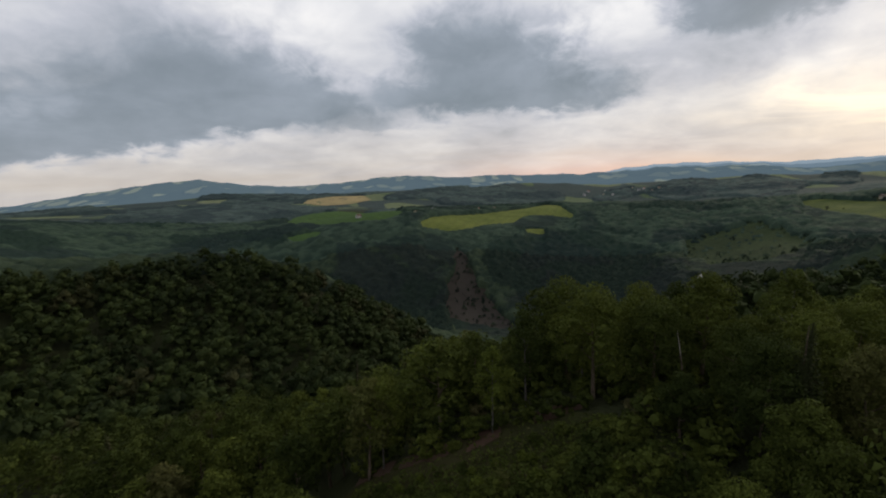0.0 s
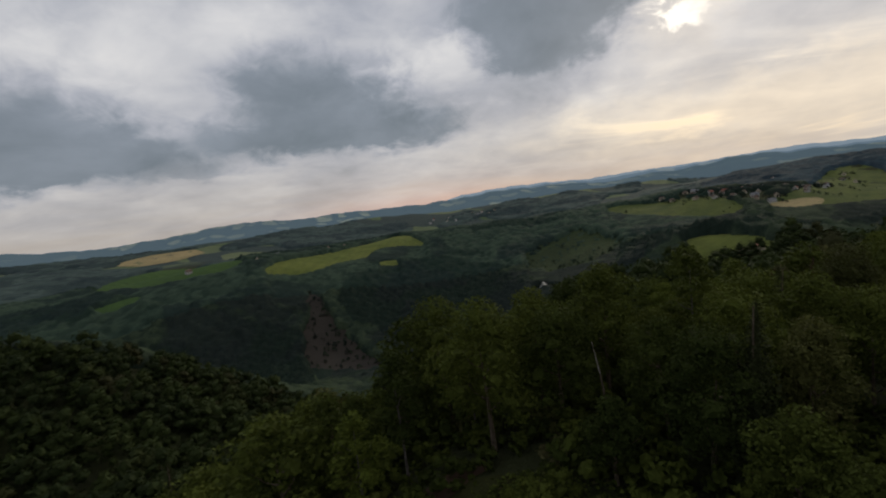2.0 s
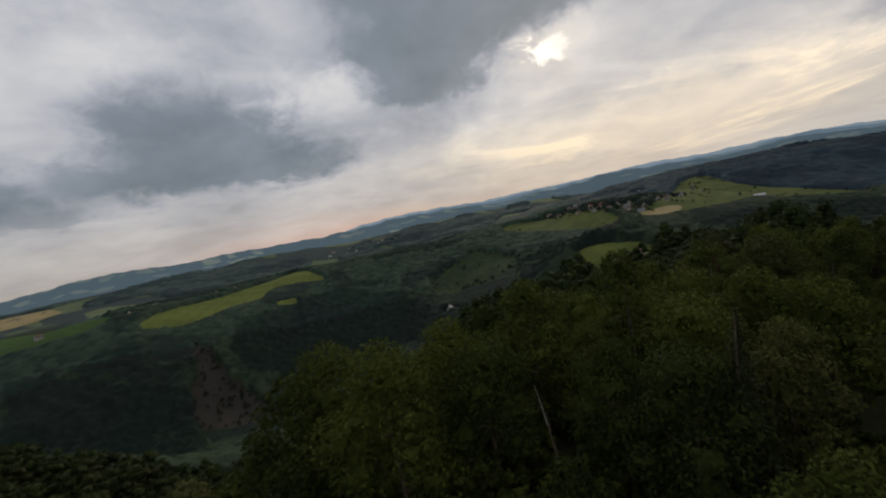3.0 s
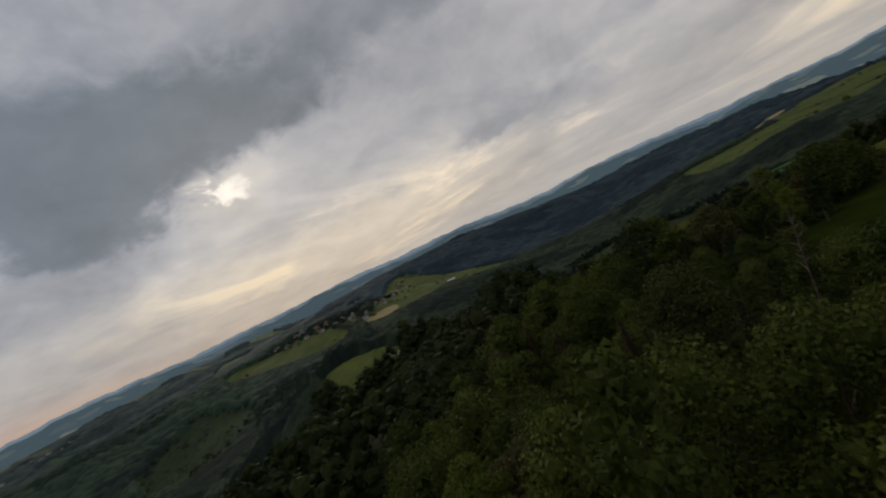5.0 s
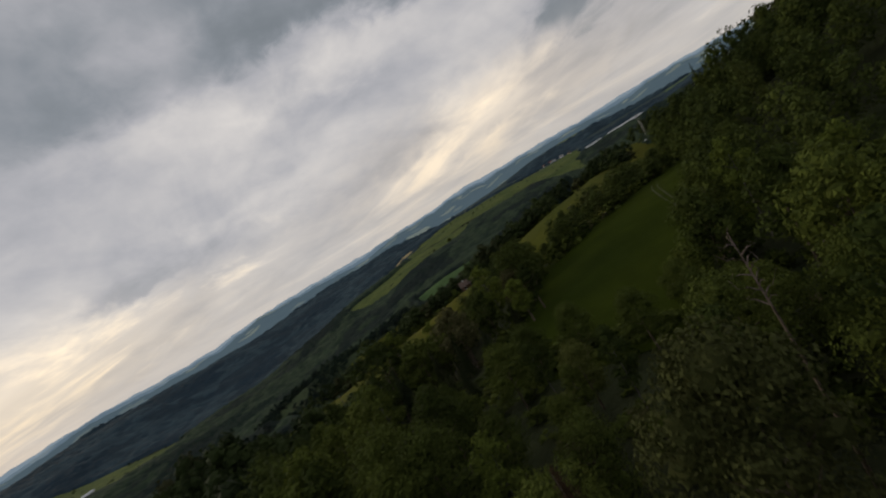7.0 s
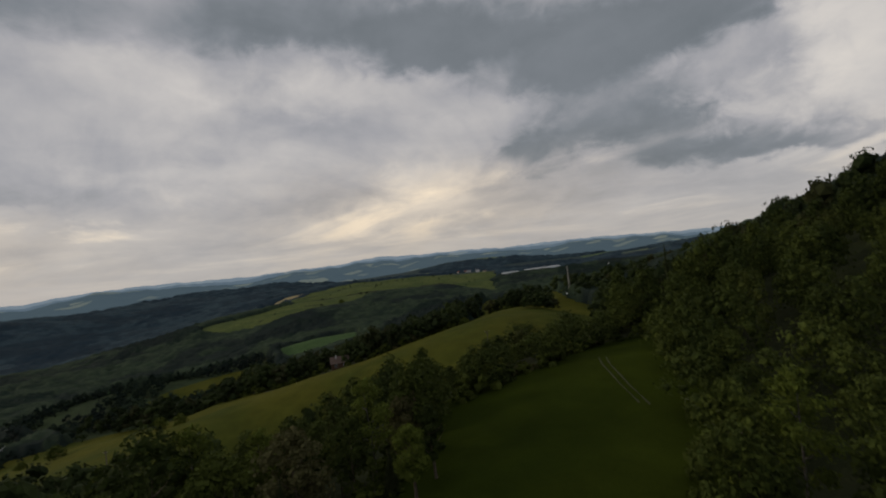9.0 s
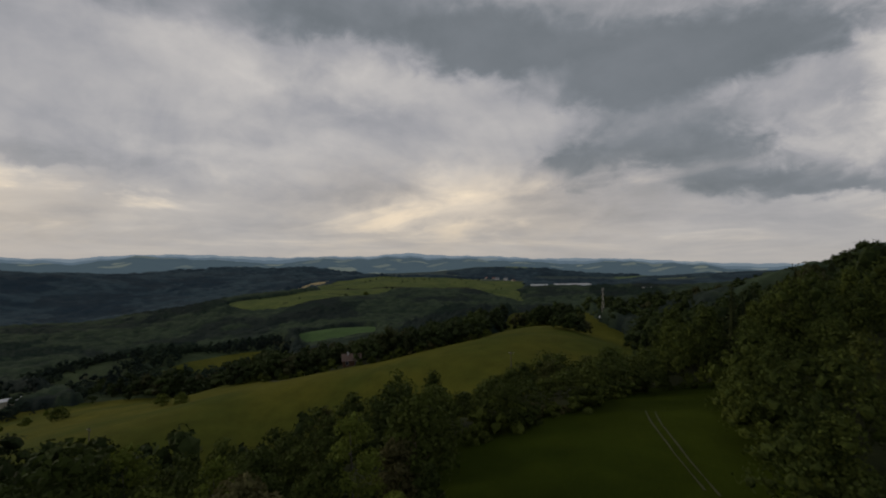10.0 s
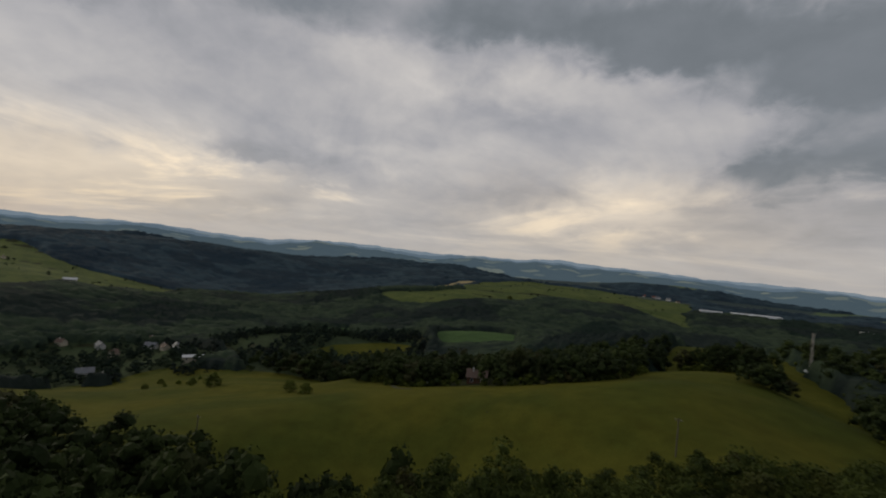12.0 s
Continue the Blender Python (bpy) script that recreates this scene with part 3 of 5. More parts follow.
def backdrop(name, near, far, mat, lift, label):
    """The distant hills, blue with haze put into their material: a ring of land too far to shift."""
    radii = np.arange(near, far + 1, 60.0)
    turns = np.radians(np.arange(0, 360, 0.4))
    rr, tt = np.meshgrid(radii, turns, indexing="ij")
    x, y = 60 + rr * np.sin(tt), 10 + rr * np.cos(tt)
    z = height(x, y) + lift + 1.2 * np.sin(x * 0.11) * np.sin(y * 0.13 + x * 0.05)
    z[0] -= 8
    n, k = len(turns), len(radii)
    i, j = np.meshgrid(np.arange(k - 1), np.arange(n), indexing="ij")
    a, b = i * n + j, i * n + (j + 1) % n
    faces = np.stack((a, a + n, b + n, b), -1).reshape(-1, 4)
    me = mesh_from(name, np.stack((x, y, z), -1).reshape(-1, 3), faces, mat, True)
    tagged(new(name, me), label, "hills", kind="structure")


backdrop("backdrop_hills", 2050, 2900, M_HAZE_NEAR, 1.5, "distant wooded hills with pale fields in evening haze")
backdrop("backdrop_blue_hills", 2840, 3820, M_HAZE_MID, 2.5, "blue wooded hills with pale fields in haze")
backdrop("backdrop_far_hills", 3770, 4840, M_HAZE_FAR, 3.5, "far hills along the horizon, coloured faint blue with haze")

FIELDS = {}


def field(name, poly, mat, label, step, lift=0.25, wobble=4.0, spread=0.0):
    """A field or meadow: a sheet over the land within its outline."""
    poly = rounded(poly, 2, wobble)
    FIELDS[name] = poly
    if spread:
        out = []
        for k, (px, py) in enumerate(poly):
            (ax, ay), (bx, by) = poly[k - 1], poly[(k + 1) % len(poly)]
            d = math.hypot(bx - ax, by - ay) + 1e-6
            out.append((px + (by - ay) / d * spread, py - (bx - ax) / d * spread))
        area = sum(ax * by - bx * ay for (ax, ay), (bx, by) in zip(poly, poly[1:] + poly[:1]))
        if area < 0:
            out = [(2 * px - qx, 2 * py - qy) for (px, py), (qx, qy) in zip(poly, out)]
        poly = out
    bm = bmesh.new()
    bm.faces.new([bm.verts.new((px, py, 0)) for px, py in poly])
    bmesh.ops.triangulate(bm, faces=bm.faces[:])
    xs, ys = [p[0] for p in poly], [p[1] for p in poly]
    for axis, lo, hi in ((0, min(xs), max(xs)), (1, min(ys), max(ys))):
        at = lo + step
        while at < hi:
            co, no = ((at, 0, 0), (1, 0, 0)) if axis == 0 else ((0, at, 0), (0, 1, 0))
            bmesh.ops.bisect_plane(bm, geom=bm.verts[:] + bm.edges[:] + bm.faces[:], plane_co=co, plane_no=no)
            at += step
    z = height([v.co.x for v in bm.verts], [v.co.y for v in bm.verts])
    for v, h in zip(bm.verts, z):
        v.co.z = h + lift
    me = bpy.data.meshes.new(name)
    bm.to_mesh(me)
    bm.free()
    me.materials.append(mat)
    me.polygons.foreach_set("use_smooth", np.ones(len(me.polygons), bool))
    return tagged(new("field_" + name if not name.startswith("meadow") else name, me), label, "field", kind="structure")


field("meadow_big", [(300, 130), (420, 140), (470, 118), (445, 92), (478, 85), (491, 64), (443, 14), (397, -30), (345, -34), (310, -40), (277, -46), (264, -69), (243, -85), (226, -101), (240, -130), (275, -185), (300, -208), (350, -290), (310, -300), (236, -228), (211, -216), (166, -138), (150, -104), (146, -88), (162, -64), (190, -38), (212, 12), (235, 60), (255, 110)], M_MEADOW, "wide yellow-green mown hay meadow sloping to the valley", 7, 0.25, 3, 4.0)
field("meadow_small", [(130, -8), (134, -18), (130, -31), (124, -50), (121, -66), (113, -57), (106, -39), (99, -27), (95, -12), (90, 8), (97, 13), (107, 17), (118, 8), (124, -2)], M_LUSH, "narrow dark green meadow between hedge and wood", 4, 0.15, 1, 7.5)
field("plateau", [(79, 711), (88, 748), (153, 812), (268, 901), (400, 1010), (430, 950), (402, 893), (385, 785), (345, 826), (286, 824), (256, 765), (208, 765), (151, 715)], M_CROP, "bright green crop field on the plateau", 20, 0.6)
field("plateau_corner", [(256, 713), (261, 739), (305, 742), (288, 711)], M_CROP, "small bright green field behind a copse", 15, 0.6, 1)
field("dark_green", [(-170, 950), (-190, 1230), (-112, 1300), (21, 1300), (75, 850), (55, 765), (3, 745), (-65, 755)], M_CROP_DARK, "bluish green crop field on the plateau", 20, 0.6)
field("wood_glade", [(-130, 737), (-76, 745), (-66, 713), (-109, 702)], M_CROP_DARK, "small green field below the plateau", 15, 0.6)
field("dry", [(-230, 1596), (-157, 1901), (31, 1793), (9, 1610), (-125, 1490)], M_TAN, "dry tan crop field far off", 40, 0.8)
field("village", [(721, 685), (768, 618), (803, 529), (759, 420), (699, 394), (674, 451), (665, 553)], M_PASTURE, "green field before the hillside village", 20, 0.6)
field("village_dry", [(761, 401), (842, 351), (774, 326), (742, 366)], M_TAN, "dry strip field by the village", 20, 0.8)
field("upland", [(765, 410), (850, 390), (1078, 481), (1400, 570), (1464, 509), (1279, 387), (1223, 207), (1202, 145), (1090, 146), (964, 239), (836, 295), (768, 318)], M_PASTURE, "green upland pasture above the wooded gorge", 25, 0.6)
field("hamlet", [(276, 205), (290, 190), (285, 150), (268, 140), (248, 145), (246, 160), (250, 175)], M_CROP, "small green field by a lone house", 10, 0.4, 2)
field("pasture", [(425, 576), (480, 600), (537, 616), (584, 600), (575, 555), (545, 490), (490, 440), (449, 421), (404, 452), (408, 510)], M_STEEP, "rough green pasture on a steep slope", 12, 0.5, 30)
field("ridge", [(1066, -238), (1000, -225), (940, -250), (904, -283), (900, -330), (896, -390), (900, -470), (905, -520), (940, -610), (890, -680), (794, -705), (720, -690), (665, -672), (690, -715), (780, -790), (866, -951), (960, -940), (1058, -953), (1110, -876), (1338, -889), (1411, -829), (1353, -674), (1220, -503), (1150, -470), (1060, -440), (1010, -370), (1030, -300)], M_PASTURE, "long green ridge field across the valley", 25, 0.6, 10)
field("ridge_dry", [(1160, -430), (1240, -500), (1370, -660), (1400, -640), (1300, -470), (1200, -400)], M_TAN, "pale dry strip field on the ridge", 25, 0.8, 6)
field("vale", [(525, -160), (600, -190), (640, -230), (640, -282), (600, -300), (520, -250), (486, -218), (500, -180)], M_CROP_DARK, "dark green field in the valley", 12, 0.5)
field("glade", [(500, -45), (512, -85), (503, -108), (522, -142), (550, -127), (543, -80), (522, -40)], M_MEADOW, "green glade among trees", 10, 0.5, 5)
field("far_glade", [(785, -35), (835, -50), (826, -132), (780, -137)], M_CROP_DARK, "narrow green field at the forest's foot", 15, 0.5, 5)

field("orchard_meadow", [(330, -44), (400, -34), (450, 15), (520, 15), (620, 50), (630, -90), (570, -165), (470, -118), (400, -110), (330, -80)], M_STEEP, "rough grass among scattered trees and hedges", 9, 0.12, 3)
del FIELDS["orchard_meadow"]
field("gardens", [(462, 52), (500, 20), (560, 50), (650, 80), (680, 170), (600, 215), (520, 215), (470, 165), (455, 110)], M_STEEP, "hamlet gardens with rough grass", 9, 0.18, 3)
del FIELDS["gardens"]
field("quarry", [(126, 664), (141, 648), (134, 600), (138, 560), (148, 500), (153, 455), (139, 448), (112, 470), (89, 499), (97, 560), (112, 610)], M_ROCK, "bare stony quarry scar on the wooded slope", 8, 0.6, 14)
field("clearing_slope", [(-7, 61), (2, 59), (8, 56), (18, 51.5), (26, 46), (29, 36), (26, 26), (17, 14), (0, 6), (-10, 20), (-10, 46)], M_CLEARED, "cleared slope with bare soil and rough grass below the wood", 3, 0.05, 1)
del FIELDS["clearing_slope"]
CLEARING = rounded([(-5, 60), (2, 58.5), (8, 54.5), (16, 50.5), (22, 49), (28, 43), (30.5, 37), (30, 30), (24, 24), (14, 16), (0, 10), (-8, 20), (-8, 45)], 2)


COPSE = rounded([(238, -214), (250, -188), (272, -184), (268, -205), (252, -218)], 2, 2)
SPUR = rounded([(177, 681), (244, 674), (360, 724), (402, 610), (361, 497), (308, 423), (250, 425), (200, 451), (180, 517), (150, 590)], 2, 25)
ISLAND = rounded([(284, 800), (300, 825), (335, 818), (330, 790), (300, 782)], 2, 2)

GARDENS = rounded([(462, 52), (500, 20), (560, 50), (650, 80), (680, 170), (600, 215), (520, 215), (470, 165), (455, 110)], 2)
HEDGE_BELT = rounded([(296, -125), (430, -130), (465, 20), (405, 5), (345, -22), (296, -36)], 2)
ORCHARD = rounded([(350, -40), (400, -35), (450, 15), (500, 20), (640, 60), (650, -100), (590, -180), (460, -125), (410, -100)], 2)

# ---- where the buildings stand: x, y, turn, length, width, wall height, roof height, wall, roof ----
VILLAGE = (
    (840, 466, 20), (797, 460, 80), (807, 503, 40), (819, 548, 10), (835, 570, 70), (846, 446, 30), (965, 475, 60), (885, 409, 15), (864, 384, 50),
    (1152, 488, 20), (923, 409, 75), (1271, 629, 30), (1315, 505, 10), (1237, 478, 60), (1199, 443, 25), (947, 392, 0), (1208, 571, 40), (1020, 486, 70),
)


def more_houses(known, x0, x1, y0, y1, count, seed):
    """Further houses of a village, none nearer to another than a garden's width."""
    rng = np.random.default_rng(seed)
    out = list(known)
    for _ in range(4000):
        hx, hy = rng.uniform(x0, x1), rng.uniform(y0, y1)
        if len(out) < len(known) + count and min(math.hypot(hx - q[0], hy - q[1]) for q in out) > 27:
            out.append((round(hx, 1), round(hy, 1), round(rng.uniform(0, 180))))
    return tuple(out)


VILLAGE = more_houses(VILLAGE, 770, 1010, 385, 600, 24, 71)
PLATEAU_HOUSES = ((85, 799, 80), (132, 906, 20), (297, 1370, 60), (331, 1400, 10), (263, 925, 45), (224, 898, 70), (-12, 780, 30), (110, 860, 50))
TOWN = ((809, 1610, 20), (879, 1600, 70), (905, 1577, 40), (850, 1660, 10), (913, 1650, 60), (1050, 1609, 30), (1043, 1547, 80), (1094, 1581, 15), (1020, 1635, 50), (977, 1279, 35), (1010, 1580, 0))
RIDGE_HOUSES = ((1290, -1010, 10), (1262, -1030, 60), (1235, -1015, 30), (1205, -1048, 80), (1180, -1030, 20), (1150, -1062, 50), (1120, -1045, 0), (1092, -1056, 70), (1060, -1040, 40), (1020, -1028, 15), (978, -1010, 65))
HAMLET = ((513, 119, 105), (548, 190, 112), (646, 144, 30), (671, 103, 65), (609, 83, 25), (628, 98, 70), (598, 72, 10), (655, 178, 50), (608, 124, -20), (348, 427, 40))
KEEP_CLEAR = [(hx, hy, room) for group, room in ((VILLAGE, 21.0), (PLATEAU_HOUSES, 14.0), (TOWN, 24.0), (RIDGE_HOUSES, 15.0), (HAMLET, 12.0)) for hx, hy, _ in group]
KEEP_CLEAR += [(275, -79, 11.0), (268, -70, 7.0), (500, 42, 17.0), (292, -62, 6.0), (237.5, -234, 3.5), (735, -948, 50.0), (788, -887, 22.0), (547, -957, 18.0), (266, 149, 6.0), (262, 139, 6.0), (258, 153, 5.0), (942, 262, 14.0), (500, 104, 9.0), (348, 427, 9.0), (341, 418, 8.0)]
LONE_SPOTS = ((126.7, -1.0), (154.0, 5.0), (65.9, 29.1), (31.8, 40.3), (36.7, 29.8), (57.3, 53.6), (59.1, 34.6), (64.4, 37.2), (30.0, 38.6), (116.3, 6.2), (118.0, 1.6), (72.0, 41.0), (80.0, 47.0), (67.0, 47.5), (90.0, 51.0), (74.0, 53.0))

# ---- trees ----
def part(name, me, parent, label=""):
    ob = new(name, me)
    ob.parent = parent
    return tagged(ob, label) if label else ob


def tube(path, radii, sides=6):
    """Vertices and quads of a tapered limb along a path."""
    verts, faces = [], []
    for k, (p, r) in enumerate(zip(path, radii)):
        p = Vector(p)
        d = (Vector(path[min(k + 1, len(path) - 1)]) - Vector(path[max(k - 1, 0)])).normalized()
        u = d.orthogonal().normalized()
        v = d.cross(u)
        for s in range(sides):
            a = 2 * math.pi * s / sides
            verts.append(p + r * (math.cos(a) * u + math.sin(a) * v))
        if k:
            for s in range(sides):
                a, b = (k - 1) * sides + s, (k - 1) * sides + (s + 1) % sides
                faces.append((a, b, b + sides, a + sides))
    return verts, faces


def sprays(rng, centres, normals, size, droop=0.16, loose=0.46):
    """Leaf sprays: small pointed leaves about their centres, turned roughly outwards."""
    n = len(centres)
    nor = normals + rng.normal(size=(n, 3)) * loose
    nor /= np.linalg.norm(nor, axis=1)[:, None]
    ref = rng.normal(size=(n, 3))
    u = np.cross(nor, ref)
    u /= np.linalg.norm(u, axis=1)[:, None] + 1e-9
    v = np.cross(nor, u)
    s = size * rng.uniform(0.6, 1.35, size=(n, 1))
    bend = nor * s * droop
    leaf = np.stack((centres - u * s - bend, centres + v * s * 1.15 + bend * 1.5, centres + u * s - bend), 1)
    return leaf.reshape(-1, 3), np.arange(3 * n).reshape(-1, 3)


def ball(level):
    bm = bmesh.new()
    bmesh.ops.create_icosphere(bm, subdivisions=level, radius=1)
    bm.verts.ensure_lookup_table()
    v = np.array([w.co[:] for w in bm.verts])
    f = np.array([[w.index for w in q.verts] for q in bm.faces])
    bm.free()
    return v, f


BALL1 = ball(1)


def crown_shape(rng, wide, tall, base, lobes, count, size, core=0.5):
    """A broadleaf crown: rounded lobes of sprays about a rough core."""
    verts, faces, at = [], [], 0
    centres, radii = [], []
    for k in range(lobes):
        h = (k + 0.5) / lobes
        a = k * 2.4 + rng.uniform(-0.5, 0.5)
        out = wide * math.sqrt(max(0.0, 1 - (1.75 * h - 0.62) ** 2)) * rng.uniform(0.45, 0.78)
        centres.append((out * math.cos(a), out * math.sin(a), base + tall * (0.12 + 0.74 * h)))
        radii.append(wide * rng.uniform(0.30, 0.48))
    for c, r in zip(centres, radii):
        n = max(8, int(count * r * r / sum(q * q for q in radii)))
        d = rng.normal(size=(n, 3))
        d[:, 2] += 0.45
        d /= np.linalg.norm(d, axis=1)[:, None]
        p = np.array(c) + d * r * rng.uniform(0.72, 1.12, size=(n, 1)) * np.array((1, 1, 0.8))
        v, f = sprays(rng, p, d, size)
        verts.append(v), faces.append(f + at)
        at += len(v)
    for c, r in zip(centres, radii):
        pick = BALL1[0] * (1 + 0.3 * rng.normal(size=(len(BALL1[0]), 1)).clip(-1, 1)) * r * core * np.array((1, 1, 0.8)) + np.array(c)
        verts.append(pick), faces.append(BALL1[1] + at)
        at += len(pick)
    return np.concatenate(verts), np.concatenate(faces)


def conifer_shape(rng, wide, tall, base, tiers, per, size, reach_at=(0.45, 0.8, 1.05)):
    """A spruce crown: whorls of drooping boughs, shorter towards the tip."""
    cs, ns, small = [], [], []
    for k in range(tiers):
        h = k / tiers
        reach = wide * (1 - h) ** 0.95 + 0.06
        m = max(5, int(per * (1 - 0.7 * h)))
        for j in range(m):
            a = 2 * math.pi * j / m + k * 0.7 + rng.uniform(-0.2, 0.2)
            q = reach * rng.uniform(0.75, 1.15)
            for t in reach_at:
                cs.append((q * t * math.cos(a) + rng.uniform(-0.1, 0.1), q * t * math.sin(a) + rng.uniform(-0.1, 0.1), base + (tall - base) * h - q * t * 0.30 + rng.uniform(-0.2, 0.2)))
                ns.append((math.cos(a) * 0.5, math.sin(a) * 0.5, 1.0))
                small.append(size * (1 - 0.72 * h * h))
    v, f = sprays(rng, np.array(cs), np.array(ns), np.array(small)[:, None], 0.35)
    sides = 9
    ring = [(0.45 * wide * math.cos(2 * math.pi * s / sides), 0.45 * wide * math.sin(2 * math.pi * s / sides), base) for s in range(sides)]
    cone = np.array(ring + [(0, 0, tall)])
    cf = np.array([(s, (s + 1) % sides, sides) for s in range(sides)])
    return np.concatenate((v, cone)), np.concatenate((f, cf + len(v)))


def trunk_mesh(name, rng, tall, thick, mat, limbs=5, spread=2.2):
    lean = rng.uniform(-0.4, 0.4, 2)
    path = [(lean[0] * t * t, lean[1] * t * t, -0.8 + (tall + 0.8) * t) for t in (0, 0.1, 0.35, 0.65, 1.0)]
    verts, faces = tube(path, [thick * 1.35, thick, thick * 0.8, thick * 0.5, thick * 0.15])
    for k in range(limbs):
        t = 0.45 + 0.5 * k / max(1, limbs)
        a = k * 2.4 + rng.uniform(-0.4, 0.4)
        s = Vector((lean[0] * t * t, lean[1] * t * t, -0.8 + (tall + 0.8) * t))
        e = s + Vector((math.cos(a) * spread, math.sin(a) * spread, spread * 0.75))
        m = s.lerp(e, 0.5) + Vector((0, 0, -0.15 * spread))
        v, f = tube([s, m, e], [thick * 0.38, thick * 0.25, thick * 0.06], 4)
        faces += [tuple(i + len(verts) for i in q) for q in f]
        verts += v
    return mesh_from(name, verts, faces, mat, True)


def tree_kinds():
    """The trees that stand near: each a trunk with limbs and a leafy crown."""
    kinds = []
    rng = np.random.default_rng(11)

    def tree(name, label, trunk, crown):
        ob = tagged(new(name), label, "tree")
        part("trunk", trunk, ob)
        part("crown", crown, ob)
        return ob

    for wide, tall, clear in ((4.0, 10.2, 2.4), (3.5, 9.8, 2.4), (4.5, 10.6, 2.4)):
        v, f = crown_shape(rng, wide, tall, clear, 18, 6800, 0.132, 0.40)
        kinds.append(("leafy", tree("broadleaf_tree", "broadleaf tree with a dense dark green lobed crown", trunk_mesh("trunk", rng, clear + tall * 0.6, 0.24, M_BARK), mesh_from("crown", v, f, M_LEAF))))
    for k, (wide, tall, clear) in enumerate(((4.2, 10.4, 2.6), (3.6, 9.6, 2.4), (4.8, 11.0, 2.7), (3.2, 10.6, 2.8), (3.9, 8.8, 2.0))):
        v, f = crown_shape(rng, wide, tall, clear, 15, 1700, 0.25, 0.40)
        kinds.append(("oak", tree("broadleaf_tree", "broadleaf tree with a dense dark green lobed crown", trunk_mesh("trunk", rng, clear + tall * 0.6, 0.24, M_BARK), mesh_from("crown", v, f, M_LEAF))))
    for k, (wide, tall, clear) in enumerate(((2.6, 10.8, 2.8), (2.3, 10.4, 3.2))):
        v, f = crown_shape(rng, wide, tall, clear, 13, 2000, 0.17)
        kinds.append(("birch", tree("birch_tree", "slender birch with pale trunk and light green crown", trunk_mesh("trunk", rng, clear + tall * 0.75, 0.15, M_BIRCH, 4, 1.4), mesh_from("crown", v, f, M_LEAF_BRIGHT if k == 0 else M_LEAF))))
    for k, (wide, tall) in enumerate(((2.3, 13.5), (1.9, 11.5))):
        v, f = conifer_shape(rng, wide, tall, 2.0, 46, 22, 0.15, (0.3, 0.5, 0.66, 0.8, 0.92, 1.05))
        kinds.append(("spruce", tree("spruce_tree", "dark narrow spruce with drooping needle boughs", trunk_mesh("trunk", rng, tall * 0.97, 0.2, M_BARK, 0), mesh_from("crown", v, f, M_NEEDLE))))
    return kinds


def wooded(x, y):
    """Where trees may stand."""
    ok = np.ones(np.shape(x), bool)
    for poly in FIELDS.values():
        ok &= ~inside(poly, x, y)
    ok |= inside(COPSE, x, y) | inside(ISLAND, x, y)
    dice = np.modf(np.abs(np.sin(x * 12.9898 + y * 78.233)) * 43758.5453)[0]
    ok &= ~(inside(GARDENS, x, y) & (dice > 0.42)) & ~(inside(ORCHARD, x, y) & (dice > 0.80))
    ok |= inside(FIELDS["quarry"], x, y) & (dice < 0.16)
    ok |= inside(FIELDS["pasture"], x, y) & (dice < 0.06)
    for hx, hy, room in KEEP_CLEAR:
        ok &= np.hypot(x - hx, y - hy) > room
    return ok & ~inside(CLEARING, x, y)


def crowded(x, y):
    """Spots kept for trees that are told apart by their looks."""
    out = np.zeros(np.shape(x), bool)
    for hx, hy in LONE_SPOTS:
        out |= np.hypot(x - hx, y - hy) < 2.6
    return out


def scatter(rng, x0, x1, y0, y1, step, loose=0.42):
    gx, gy = np.meshgrid(np.arange(x0, x1, step), np.arange(y0, y1, step), indexing="ij")
    gx = gx + rng.uniform(-loose, loose, gx.shape) * step
    gy = gy + rng.uniform(-loose, loose, gy.shape) * step
    return gx.ravel(), gy.ravel()


RIDGE = np.array(((-8, 66), (25, 56), (58, 50), (78, 34), (92, 26), (104, 22)), float)


def off_ridge(x, y):
    """The distance in plan from the crest that the near wood stands on."""
    best = np.full(x.shape, 1e9)
    for (ax, ay), (bx, by) in zip(RIDGE[:-1], RIDGE[1:]):
        t = np.clip(((x - ax) * (bx - ax) + (y - ay) * (by - ay)) / ((bx - ax) ** 2 + (by - ay) ** 2), 0, 1)
        best = np.minimum(best, np.hypot(x - ax - t * (bx - ax), y - ay - t * (by - ay)))
    return best


def conifer_here(x, y):
    """Spruce stands: on the hill's top, and here and there."""
    return ((np.hypot((x - 70) / 95, (y + 165) / 125) < 1) & (np.hypot(x - 95, y + 10) > 112) & (np.sin(x * 0.09) + np.sin(y * 0.11 + 1) > -0.5)) | (np.sin(x * 0.05 + 2) * np.sin(y * 0.06) > 0.80)


